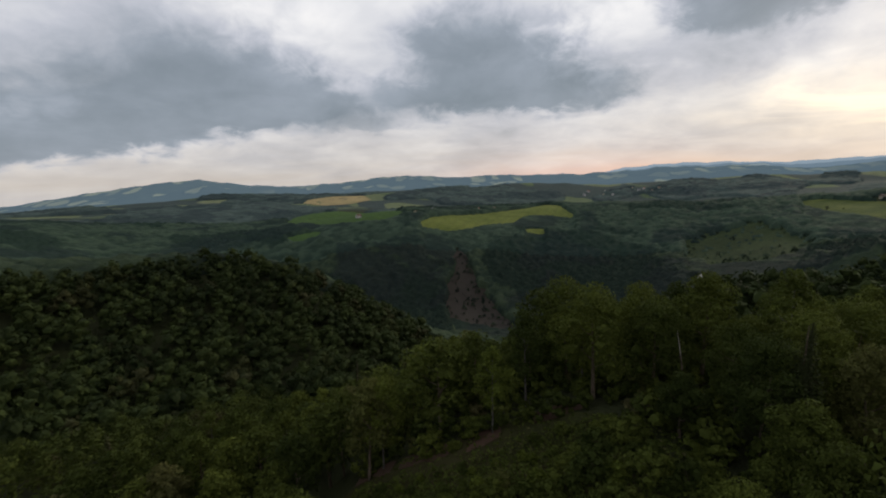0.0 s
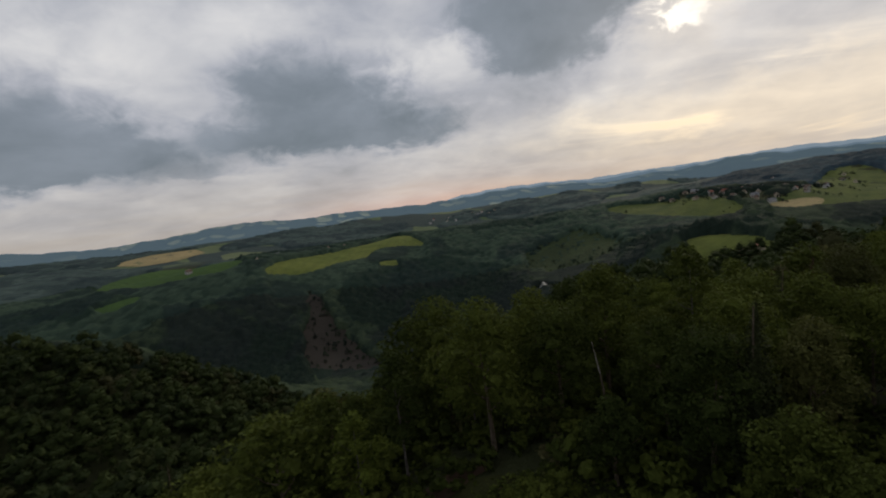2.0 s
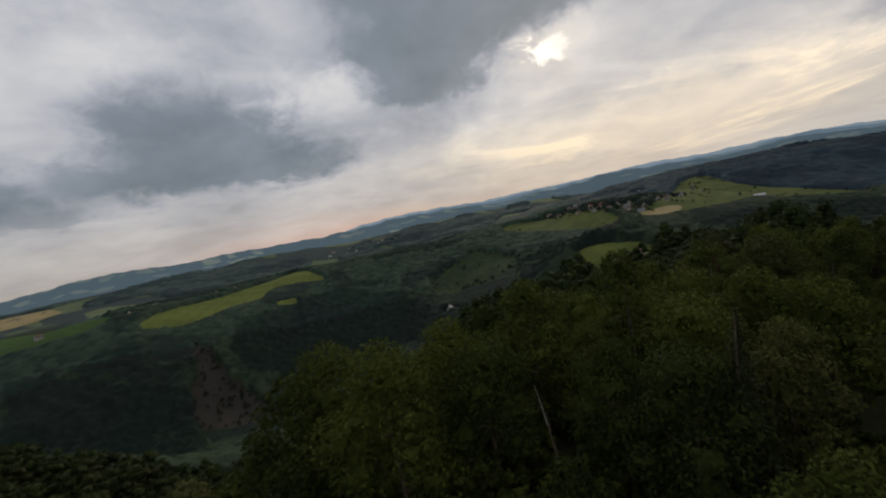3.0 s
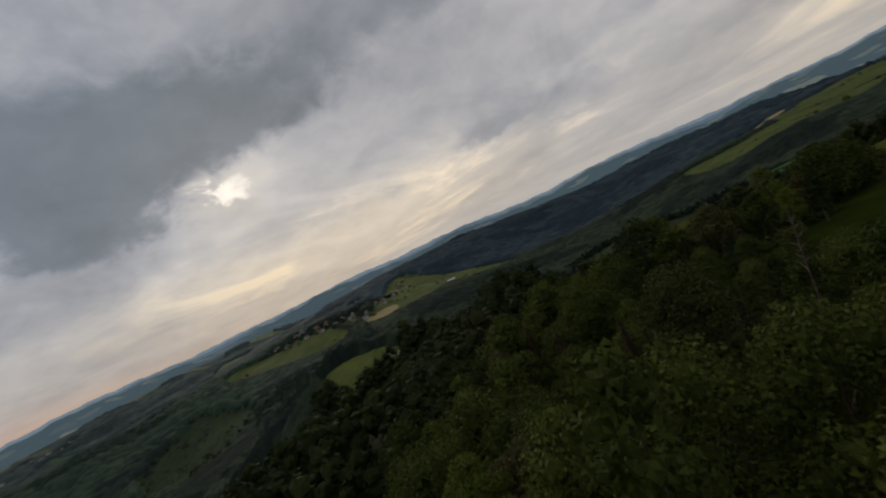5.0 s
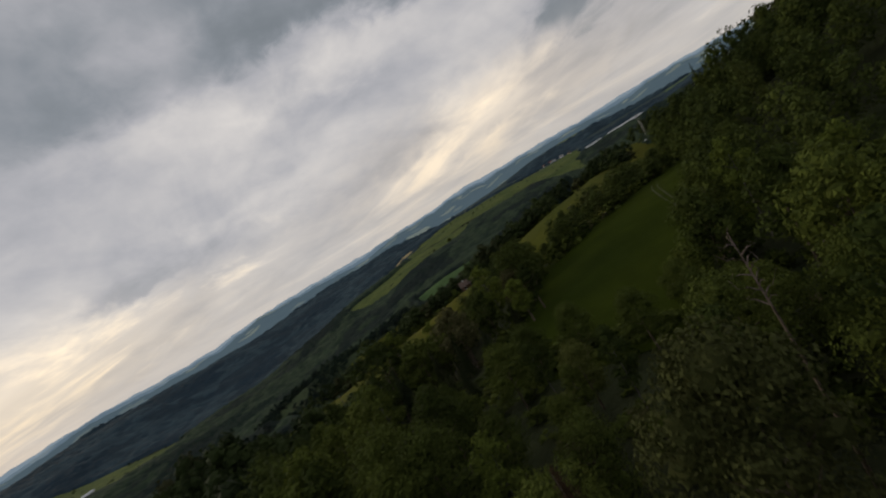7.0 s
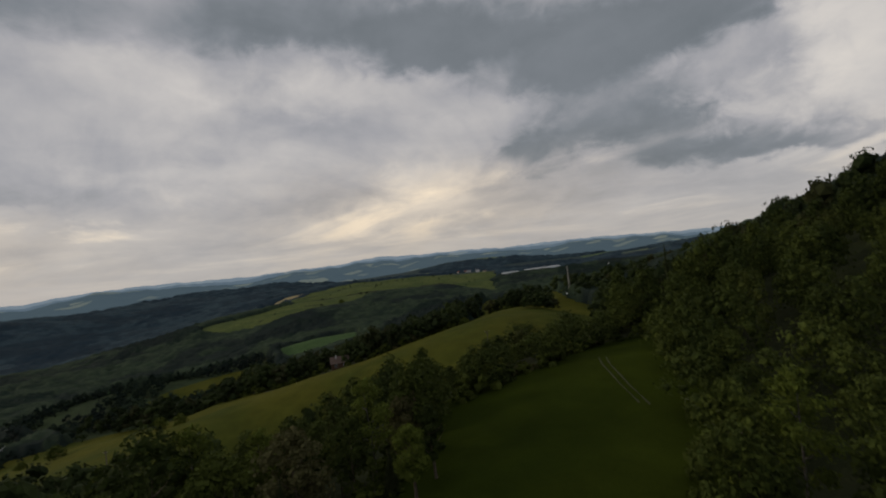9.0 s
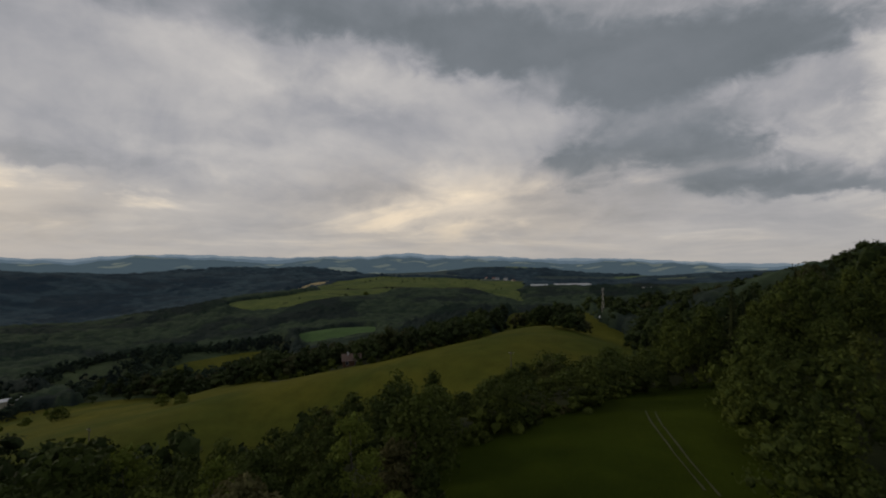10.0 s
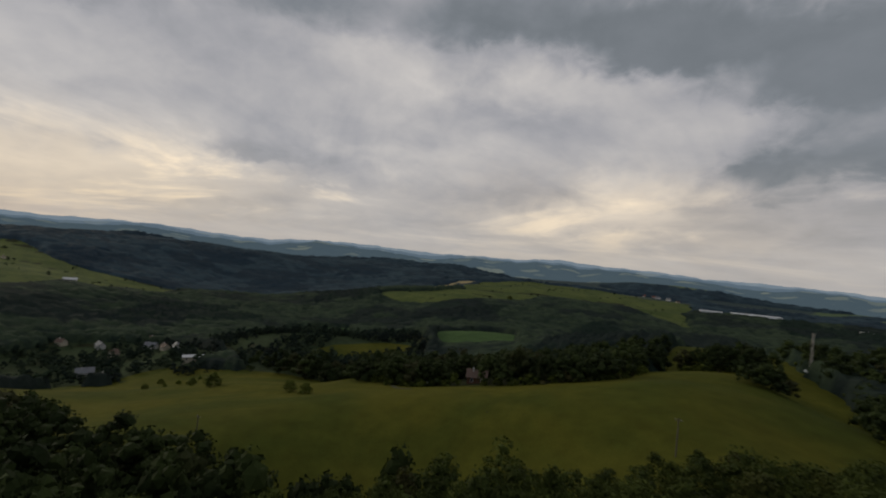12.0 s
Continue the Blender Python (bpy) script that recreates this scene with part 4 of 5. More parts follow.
def grown(x, y):
    """Tree heights set to fit the camera's view: high where the hedge and the wood close the small meadow, low on the
    hilltop.
    """
    tall_hedge = (x > 134) & (x < 206) & (y > -22) & (y < 70)
    thin = (x > 128) & (x < 225) & (y > -130) & (y <= -30)
    wood = (x > 96) & (y > -165) & (y < -58) & (x < 128 + 0.5 * np.maximum(-66 - y, 0))
    slope = (x > 60) & (x <= 112) & (y > -135) & (y < -30)
    hill = np.hypot((x - 100) / 110, (y + 190) / 110) < 1
    out = np.where(hill, 0.72, 1.0)
    out = np.where(thin, 0.72, out)
    out = np.where(tall_hedge, 1.25, out)
    out = np.where(slope, 1.2, out)
    # kept low so that the field and meadow behind show from the camera
    out = np.where((x > 130) & (x < 235) & (y > 76) & (y < 150), 0.6, out)
    out = np.where((x > 73) & (x < 124) & (y > 2) & (y < 36), 0.55, out)
    return np.where(wood, 1.5, out)


def off_flight(x, y):
    """The distance in plan from the line that the camera flies along the crest."""
    best = 1e9
    for (ax, ay), (bx, by) in (((14, 34), (40, 47)), ((40, 47), (58, 48)), ((58, 48), (86, 27))):
        t = min(1, max(0, ((x - ax) * (bx - ax) + (y - ay) * (by - ay)) / ((bx - ax) ** 2 + (by - ay) ** 2)))
        best = min(best, math.hypot(x - ax - t * (bx - ax), y - ay - t * (by - ay)))
    return best


def plant_near():
    rng = np.random.default_rng(5)
    kinds = tree_kinds()
    x, y = scatter(rng, -60, 190, -120, 130, 6.2)
    keep = wooded(x, y) & ~crowded(x, y)
    x, y = x[keep], y[keep]
    order = np.argsort(off_ridge(x, y))[:300]
    x, y = x[order], y[order]
    used = set()
    spruce = conifer_here(x, y)
    pick = rng.uniform(size=len(x))
    for px, py, pz, con, q in zip(x, y, height(x, y), spruce, pick):
        want = "spruce" if con or q > 0.94 else "birch" if q > 0.80 else "oak"
        # denser crowns where the camera passes close
        if want == "oak" and off_flight(px, py) < 20:
            want = "leafy"
        choice = [o for n, o in kinds if n == want]
        k = int(rng.integers(len(choice)))
        ob = choice[k]
        s = rng.uniform(0.8, 1.2) * float(grown(px, py))
        m = pose(px, py, pz, rng.uniform(-3, 3), rng.uniform(-3, 3), rng.uniform(0, 360))
        if (want, k) in used:
            ob = copy_thing(ob, m)
        else:
            used.add((want, k))
            ob.matrix_basis = m
        ob.scale = (s, s, s * rng.uniform(0.9, 1.1))
        ob["group"] = {"oak": "broadleaf trees of the near wood", "leafy": "broadleaf trees of the near wood", "birch": "birches of the near wood", "spruce": "spruces of the near wood"}[want]
    for (want, k) in [(n, [o for m, o in kinds if m == n].index(ob)) for n, ob in kinds]:
        if (want, k) not in used:
            ob = [o for n, o in kinds if n == want][k]
            for c in list(ob.children):
                bpy.data.objects.remove(c)
            bpy.data.objects.remove(ob)
    return set(zip(np.round(x, 2), np.round(y, 2))), float(off_ridge(x, y).max())


NEAR, NEAR_EDGE = plant_near()


def join_trees(name, label, x, y, shapes, mat, rng, lo=0.8, hi=1.25, smooth=False):
    """Many trees in one mesh, each a copy of one of the shapes, turned and sized."""
    verts, faces, tint, at = [], [], [], 0
    z = height(x, y)
    which = rng.integers(len(shapes), size=len(x))
    for k, (v, f) in enumerate(shapes):
        i = np.nonzero(which == k)[0]
        if not len(i):
            continue
        a, s = rng.uniform(0, 6.28, len(i)), rng.uniform(lo, hi, len(i)) * grown(x[i], y[i]) ** 0.25
        c, n = (np.cos(a) * s)[:, None], (np.sin(a) * s)[:, None]
        vx = v[None, :, 0] * c - v[None, :, 1] * n + x[i][:, None]
        vy = v[None, :, 0] * n + v[None, :, 1] * c + y[i][:, None]
        vz = v[None, :, 2] * (s * rng.uniform(0.85, 1.15, len(i)) * grown(x[i], y[i]) ** 0.75)[:, None] + z[i][:, None]
        verts.append(np.stack((vx, vy, vz), -1).reshape(-1, 3))
        faces.append((f[None] + (at + np.arange(len(i)) * len(v))[:, None, None]).reshape(-1, 3))
        tint.append(np.repeat(rng.uniform(0, 1, len(i)), len(v)))
        at += len(i) * len(v)
    me = mesh_from(name, np.concatenate(verts), np.concatenate(faces), mat, smooth, np.concatenate(tint))
    return tagged(new(name, me), label, "woodland", kind="stuff")


def plant_woods():
    rng = np.random.default_rng(8)
    fine = [crown_shape(rng, w, t, 1.6, 15, 920, 0.24, 0.40) for w, t in ((3.7, 9.0), (4.2, 9.8), (3.1, 8.5), (2.6, 9.0), (4.6, 9.0))]
    mids = [crown_shape(rng, w, t, 1.2, 10, 210, 0.48, 0.70) for w, t in ((4.9, 10.0), (5.5, 11.0), (4.3, 9.2), (5.9, 9.6))]
    spruces = [conifer_shape(rng, w, t, 1.0, 22, 10, 0.34, (0.35, 0.7, 1.0)) for w, t in ((2.4, 10.5), (2.2, 13.0), (2.1, 9.0), (2.5, 9.8), (2.0, 11.5))]
    x, y = scatter(rng, -330, 420, -330, 420, 6.6)
    broad = rng.uniform(size=len(x)) < 0.82
    r = np.hypot(x - 60, y - 10)
    az = np.degrees(np.arctan2(x - 40, y - 15)) % 360
    seen = (az < 195) | (az > 300)
    keep = wooded(x, y) & ~crowded(x, y) & (off_ridge(x, y) > NEAR_EDGE + 1.0) & (r < np.where(y < -60, 335, 262)) & (seen | (r < 90))
    x, y, broad = x[keep], y[keep], broad[keep]
    con = conifer_here(x, y) & ((grown(x, y) < 1.3) | (x * 7.3 % 1 < 0.5)) & ~inside(ORCHARD, x, y) & ((y < -40) | (off_ridge(x, y) < 45))
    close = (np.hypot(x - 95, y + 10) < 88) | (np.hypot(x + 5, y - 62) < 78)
    join_trees("near_woodland", "close broadleaf wood and hedge trees with uneven leafy crowns", x[~con & close], y[~con & close], fine, M_LEAF_DARKENED, rng, 0.7, 1.12)
    join_trees("woodland", "dense broadleaf wood with uneven dark green crowns", x[~con & ~close & broad], y[~con & ~close & broad], mids, M_WOODS, rng, 0.85, 1.2)
    join_trees("spruce_wood", "dark spruces along the hilltop", x[con & (grown(x, y) < 1.3)], y[con & (grown(x, y) < 1.3)], spruces, M_NEEDLE, rng)
    edge = con & (grown(x, y) >= 1.3)
    join_trees("edge_spruces", "dark spruces among the broadleaf trees on the slope", x[edge], y[edge], spruces, M_NEEDLE, rng, 0.72, 0.95)
    # the clump that stands out into the meadow below the mast
    along, aside = rng.uniform(0, 1, 20), rng.normal(size=20) * 3.0
    join_trees("meadow_clump", "clump of dark trees at the far corner of the meadow", 203 + 15 * along + aside, -148 - 22 * along + 0.6 * aside, mids, M_WOODS, rng, 0.5, 0.95)
    x, y = scatter(rng, 285, 700, -200, 240, 5.6, 0.7)
    r = np.hypot(x - 60, y - 10)
    clump = np.sin(x * 0.055 + 0.6 * np.sin(y * 0.05)) + np.sin(y * 0.075 + x * 0.02) + rng.uniform(-0.9, 0.9, len(x))
    keep = wooded(x, y) & loose_trees(x, y) & ~inside(COPSE, x, y) & (r >= 258) & (clump > -0.7)
    x, y = x[keep], y[keep]
    tufts = [crown_shape(rng, w, t, 0.4, 5, 130, 0.50, 0.80) for w, t in ((3.6, 7.6), (4.2, 8.4), (3.0, 7.0), (4.4, 6.6))]
    join_trees("bank_trees", "low trees and scrub on the bank below the meadow", rng.uniform(446, 474, 26), rng.uniform(22, 56, 26), tufts, M_WOODS_FAR, rng, 0.4, 0.85)
    belt = inside(HEDGE_BELT, x, y) | inside(COPSE, x, y)
    luck = rng.uniform(size=len(x))
    join_trees("orchard_trees", "scattered orchard and garden trees in the valley", x[~belt], y[~belt], tufts, M_WOODS_FAR, rng, 0.5, 1.25)
    join_trees("belt_trees", "tall mixed trees in a belt behind the meadow", x[belt & (luck < 0.8)], y[belt & (luck < 0.8)], tufts, M_WOODS, rng, 1.1, 2.0)
    # hedgerows and single trees that break up the far fields
    x, y = scatter(rng, -200, 1480, -1160, 1320, 9.0, 0.7)
    out = np.zeros(len(x), bool)
    for name in ("upland", "village", "ridge"):
        out |= inside(FIELDS[name], x, y)
    row = np.abs(np.sin(x * 0.021 + y * 0.013 + 0.8 * np.sin(y * 0.011))) < 0.055
    cross = np.abs(np.sin(x * 0.010 - y * 0.017 + 0.6 * np.sin(x * 0.013))) < 0.045
    luck = rng.uniform(size=len(x))
    keep = out & ((row & (luck < 0.45)) | (cross & (luck < 0.40)) | (luck < 0.0012))
    join_trees("field_trees", "hedgerows and single trees in the far fields", x[keep], y[keep], tufts, M_WOODS_FAR, rng, 0.3, 0.85)
    x, y = scatter(rng, 395, 595, 410, 630, 8.0, 0.7)
    rim = inside(FIELDS["pasture"], x, y) & ~inside([(490 + (px - 490) * 0.8, 520 + (py - 520) * 0.84) for px, py in FIELDS["pasture"]], x, y)
    keep = (rim & (rng.uniform(size=len(x)) < 0.38)) | (inside(FIELDS["pasture"], x, y) & (rng.uniform(size=len(x)) < 0.02))
    join_trees("pasture_trees", "trees and scrub round the steep pasture", x[keep], y[keep], tufts, M_WOODS_FAR, rng, 0.3, 0.9)
    x, y, n = [], [], 6
    for hx, hy, _ in VILLAGE + HAMLET[2:9]:
        turn, far = rng.uniform(0, 6.28, n), rng.uniform(9, 20, n)
        x += list(hx + far * np.cos(turn))
        y += list(hy + far * np.sin(turn))
    x, y = np.array(x), np.array(y)
    keep = np.array([min(math.hypot(px - q[0], py - q[1]) for q in VILLAGE + HAMLET) > 8.0 for px, py in zip(x, y)])
    join_trees("garden_trees", "round garden trees between the village houses", x[keep], y[keep], tufts, M_WOODS_FAR, rng, 0.4, 0.9)
    x, y = scatter(rng, 85, 155, 450, 660, 6.5, 0.6)
    keep = inside(FIELDS["quarry"], x, y) & (rng.uniform(size=len(x)) < 0.5)
    join_trees("quarry_trees", "stunted trees and scrub on the quarry scar", x[keep], y[keep], tufts, M_WOODS_FAR, rng, 0.25, 0.8)


def loose_trees(x, y):
    """Where the trees stand apart from one another."""
    return inside(COPSE, x, y) | inside(HEDGE_BELT, x, y) | inside(ORCHARD, x, y) | inside(GARDENS, x, y) | inside(FIELDS["quarry"], x, y)


def before_field(x, y):
    """The woods on the near side of the far fields, kept low to fit the camera's view."""
    d = np.hypot(x - 40, y - 20)
    ux, uy = (x - 40) / d, (y - 20) / d
    out = np.zeros(np.shape(x), bool)
    for name, poly in FIELDS.items():
        if not name.startswith("meadow"):
            for k in (25, 55, 90):
                out |= inside(poly, x + ux * k, y + uy * k)
    return out & (d > 400)


def crowns_over(x, y, size, conifer):
    """The top of a close wood over its ground, and a number for each crown."""
    i, j = np.floor(x / size), np.floor(y / size)
    best, who = np.full(x.shape, 9.0), np.zeros(x.shape)
    for di in (-1, 0, 1):
        for dj in (-1, 0, 1):
            a, b = i + di, j + dj
            h1 = np.modf(np.abs(np.sin(a * 127.1 + b * 311.7)) * 43758.5)[0]
            h2 = np.modf(np.abs(np.sin(a * 269.5 + b * 183.3)) * 43758.5)[0]
            h3 = np.modf(np.abs(np.sin(a * 419.2 + b * 371.9)) * 43758.5)[0]
            d = np.hypot(x - (a + 0.1 + 0.8 * h1) * size, y - (b + 0.1 + 0.8 * h2) * size) / (size * (0.62 + 0.32 * h3))
            near = d < best
            best, who = np.where(near, d, best), np.where(near, h3 * 0.6 + h1 * 0.4, who)
    round_top = np.sqrt(np.clip(1 - best * best, 0, 1)) * (2.4 + 4.6 * who)
    point_top = np.clip(1 - best, 0, 1) * (5.0 + 4.5 * who)
    return np.where(conifer, 3.2 + point_top, 3.0 + round_top), who


def canopy_sheet(name, label, mat, box, r0, r1, az0, az1, step, size, bare=None, ragged=0.6):
    """A far wood: one sheet of close crowns, broken where fields, houses and glades lie."""
    rng = np.random.default_rng(61)
    gx, gy = np.meshgrid(np.arange(box[0], box[1], step), np.arange(box[2], box[3], step), indexing="ij")
    gx = gx + rng.uniform(-0.36, 0.36, gx.shape) * step
    gy = gy + rng.uniform(-0.36, 0.36, gy.shape) * step
    r = np.hypot(gx - 60, gy - 10)
    az = np.degrees(np.arctan2(gx - 40, gy - 15))
    zone = (r >= r0) & (r < r1) & (az > az0) & (az < az1)
    wood = np.zeros(gx.shape, bool)
    wood[zone] = wooded(gx[zone], gy[zone]) & ~loose_trees(gx[zone], gy[zone])
    if bare is not None:
        wood &= ~bare(gx, gy)
    used = wood.copy()
    for di, dj in ((1, 0), (-1, 0), (0, 1), (0, -1), (1, 1), (-1, -1), (1, -1), (-1, 1)):
        used |= np.roll(wood, (di, dj), (0, 1))
    number = np.full(gx.shape, -1)
    number[used] = np.arange(used.sum())
    x, y = gx[used], gy[used]
    con = np.sin(x * 0.012 + 1) * np.sin(y * 0.015 + x * 0.004) + 0.25 * np.sin(x * 0.06 + y * 0.04) > 0.45
    con |= inside(SPUR, x, y)
    top, who = crowns_over(x, y, size, con)
    # lowered tops leave the far fields open to the camera
    top = np.where(before_field(x, y), 1.0 + 0.22 * top, top)
    z = height(x, y) + np.where(wood[used], top + rng.uniform(-ragged, ragged, len(x)), -0.8)
    quad = np.stack((number[:-1, :-1], number[1:, :-1], number[1:, 1:], number[:-1, 1:]), -1).reshape(-1, 4)
    some = (wood[:-1, :-1] | wood[1:, :-1] | wood[1:, 1:] | wood[:-1, 1:]).ravel()
    quad = quad[some & (quad >= 0).all(1)]
    me = mesh_from(name, np.stack((x, y, z), -1), quad, mat, True, np.where(con, 0.0, who))
    tagged(new(name, me), label, "woodland", kind="stuff")


def open_hills(x, y):
    r = np.hypot(x - 60, y - 10)
    az = np.degrees(np.arctan2(x - 40, y - 15))
    return (np.sin(x * 0.0081 + 1.0) + np.sin(y * 0.0093 + x * 0.0032) + 0.6 * np.sin(x * 0.021 - y * 0.017) > np.where(az > 112, -0.15, np.where((az > 22) & (az < 57), -0.1, 0.2))) & ~((az > 60) & (az < 112)) & (r > 1250)


def plant_far_woods():
    for r0, r1, step, size, reach in ((258, 640, 2.5, 7.5, 660), (636, 1150, 4.2, 9.5, 1220)):
        whole = (60 - reach, 60 + reach, 10 - reach, 10 + reach)
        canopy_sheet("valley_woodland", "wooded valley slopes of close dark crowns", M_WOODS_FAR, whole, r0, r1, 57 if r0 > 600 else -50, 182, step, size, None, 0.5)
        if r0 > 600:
            # paler colour on this side holds the brighter haze
            canopy_sheet("mixed_wood", "mixed wood on the slopes below the plateau, colour paled by haze", M_WOODS_THIN_HAZE, whole, r0, r1, -52, 57.2, step, size, None, 0.5)
    whole = (-1600, 2200, -2120, 2200)
    canopy_sheet("hill_forest", "dark forest on the hills beyond the gorge, haze-blue in colour", M_WOODS_HILL, whole, 1146, 2080, 57, 175, 8.5, 17, open_hills, 1.0)
    canopy_sheet("mixed_wood", "mixed wood on the hills round the plateau, colour paled blue by haze", M_WOODS_HAZE, whole, 1146, 2080, -54, 57.2, 8.5, 17, open_hills, 1.0)


plant_woods()
plant_far_woods()


# ---- single trees and shrubs ----
def lone_tree(x, y, wide, tall, clear, mat, label, seed, count=3200, size=0.185):
    rng = np.random.default_rng(seed)
    ob = tagged(new("broadleaf_tree"), label, "tree")
    part("trunk", trunk_mesh("trunk", rng, clear + tall * 0.6, 0.22, M_BARK), ob)
    part("crown", mesh_from("crown", *crown_shape(rng, wide, tall, clear, 15, count, size), mat), ob)
    ob.location = (x, y, ground_z(x, y))
    return ob


lone_tree(126.7, -1.0, 2.8, 7.5, 2.2, M_LEAF, "young green tree at the meadow's edge", 21)
lone_tree(154.0, 5.0, 5.4, 7.6, 1.6, M_LEAF, "broad round green tree in the hedge", 22, 5200, 0.17)
lone_tree(116.3, 6.2, 2.2, 7.0, 2.0, M_LEAF_BRIGHT, "young bright green tree at the meadow's near corner", 27, 4600, 0.14)
lone_tree(118.0, 1.6, 1.5, 8.2, 1.6, M_LEAF_DARKENED, "slender dark tree beside a bright young one", 28, 3000, 0.15)
lone_tree(57.3, 53.6, 2.7, 11.0, 3.0, M_LEAF_BRIGHT, "yellow-green leafy tree among dark ones", 23, 8000, 0.12)
lone_tree(59.1, 34.6, 3.4, 7.6, 2.4, M_LEAF_DARKENED, "leafy green tree before a dead one", 24, 9000, 0.115)
lone_tree(64.4, 37.2, 4.2, 12.2, 4.0, M_LEAF_DARKENED, "tall leafy green tree in the near wood", 25, 12000, 0.12)
lone_tree(30.0, 38.6, 2.4, 5.6, 1.6, M_LEAF, "leafy green tree before a white birch stem", 26, 5200, 0.13)


def dying_spruce(x, y, wide, tall, seed):
    """A spruce whose needles have gone brown."""
    rng = np.random.default_rng(seed)
    ob = tagged(new("spruce_tree"), "dying spruce with dull reddish-brown needles", "tree", "dying spruces of the near wood")
    part("trunk", trunk_mesh("trunk", rng, tall * 0.97, 0.2, M_BARK, 0), ob)
    part("crown", mesh_from("crown", *conifer_shape(rng, wide, tall, 2.2, 44, 22, 0.15, (0.3, 0.5, 0.66, 0.8, 0.92, 1.05)), M_NEEDLE_BROWN), ob)
    ob.location = (x, y, ground_z(x, y))


for spot in ((72.0, 41.0, 2.5, 12.5, 61), (80.0, 47.0, 2.6, 13.0, 62), (67.0, 47.5, 2.2, 11.0, 63), (90.0, 51.0, 2.4, 13.5, 64), (74.0, 53.0, 2.3, 13.0, 65)):
    dying_spruce(*spot)


def dead_tree(x, y, tall, mat, label, seed, limbs, crooked=0.6, barked=False, low=0.4):
    """A bare tree: pale stem and broken branches."""
    rng = np.random.default_rng(seed)
    ob = tagged(new("dead_tree"), label, "tree")
    bend = rng.uniform(-crooked, crooked, 2)
    spot = [Vector((bend[0] * t * t * 2, bend[1] * t * t * 2, -0.6 + (tall + 0.6) * t)) for t in (0, 0.25, 0.5, 0.75, 1)]
    thick = [0.15, 0.12, 0.09, 0.06, 0.02]
    # dark bark below, so that only the tip stands out in the camera's view
    if barked:
        part("trunk", mesh_from("trunk", *tube(spot[:4], thick[:4], 6), M_BARK, True), ob)
        part("stem", mesh_from("stem", *tube(spot[3:], thick[3:], 6), mat, True), ob, "pale stem tip")
    else:
        part("trunk", mesh_from("trunk", *tube(spot, thick, 6), mat, True), ob)
    for k in range(limbs):
        t = low + (0.97 - low) * k / limbs
        s = Vector((bend[0] * t * t * 2, bend[1] * t * t * 2, -0.6 + (tall + 0.6) * t))
        a, out = k * 2.2 + rng.uniform(-0.5, 0.5), rng.uniform(0.8, 1.7) * (1.2 - 0.6 * t)
        e = s + Vector((math.cos(a) * out, math.sin(a) * out, out * rng.uniform(0.2, 0.8)))
        m = s.lerp(e, 0.55) + Vector((0, 0, 0.15))
        twig = e + Vector((rng.uniform(-0.6, 0.6), rng.uniform(-0.6, 0.6), rng.uniform(0.2, 0.7)))
        v, f = tube([s, m, e, twig], [0.05, 0.035, 0.022, 0.008], 5)
        part("branch", mesh_from("branch", v, f, mat, True), ob)
    ob.location = (x, y, ground_z(x, y))
    return ob


dead_tree(65.9, 29.1, 15.4, M_DEAD, "bare pale dead tree with broken branches", 31, 13, 0.6, True, 0.74)
dead_tree(31.8, 40.3, 10.2, M_PEELED, "thin dead birch stem with a white tip over the crowns", 32, 0, 0.8, True)
dead_tree(36.7, 29.8, 6.0, M_PEELED, "short leaning broken birch stump", 33, 2, 1.8)


def shrub_kinds():
    rng = np.random.default_rng(41)
    kinds = []
    for wide, tall, mat, label in ((1.5, 1.9, M_LEAF, "low dense green shrub"), (1.1, 1.6, M_LEAF_BRIGHT, "light green young shrub"), (2.0, 2.5, M_LEAF, "broad dark green bush")):
        ob = tagged(new("shrub"), label, "shrub")
        v, f = trunk_mesh("stem", rng, tall * 0.7, 0.05, M_BARK, 4, wide * 0.4), None
        part("stem", v, ob)
        part("foliage", mesh_from("foliage", *crown_shape(rng, wide, tall, 0.05, 9, 560, 0.15), mat), ob)
        kinds.append(ob)
    return kinds


def plant_shrubs():
    rng = np.random.default_rng(42)
    kinds = shrub_kinds()
    spots = []
    x, y = scatter(rng, -12, 34, 6, 60, 2.3)
    for px, py in zip(x, y):
        if inside(CLEARING, np.array([px]), np.array([py]))[0] and py > 20 and rng.uniform() < 0.92 and not -3.0 < py - (58 - 0.75 * px + 0.014 * px * px) < 1.0:
            low = py - (58 - 0.75 * px + 0.014 * px * px) > -7.0
            spots.append((px, py, rng.uniform(0.35, 0.7) if low else rng.uniform(0.7, 1.25), "shrubs on the cleared slope"))
    for px, py, s in ((343, 24, 2.3), (368, 35, 2.0), (300, -7, 1.9), (289, -12, 2.2), (431, 58, 1.6), (464, 91, 1.8), (274, -172, 1.7), (280, -180, 1.9), (268, -166, 1.2), (903, -466, 4.5), (395, 60, 1.4), (404, 52, 1.2), (412, 46, 1.6), (425, 36, 1.3), (432, 28, 1.7)):
        spots.append((px, py, s, "bushes in the meadow"))
    for k, (px, py, s, group) in enumerate(spots):
        ob = kinds[k % 3] if k < 3 else copy_thing(kinds[int(rng.integers(3))], pose(px, py, ground_z(px, py), 0, 0, rng.uniform(0, 360)))
        if k < 3:
            ob.matrix_basis = pose(px, py, ground_z(px, py), 0, 0, rng.uniform(0, 360))
        ob.scale = (s, s, s)
        ob["group"] = group


plant_shrubs()


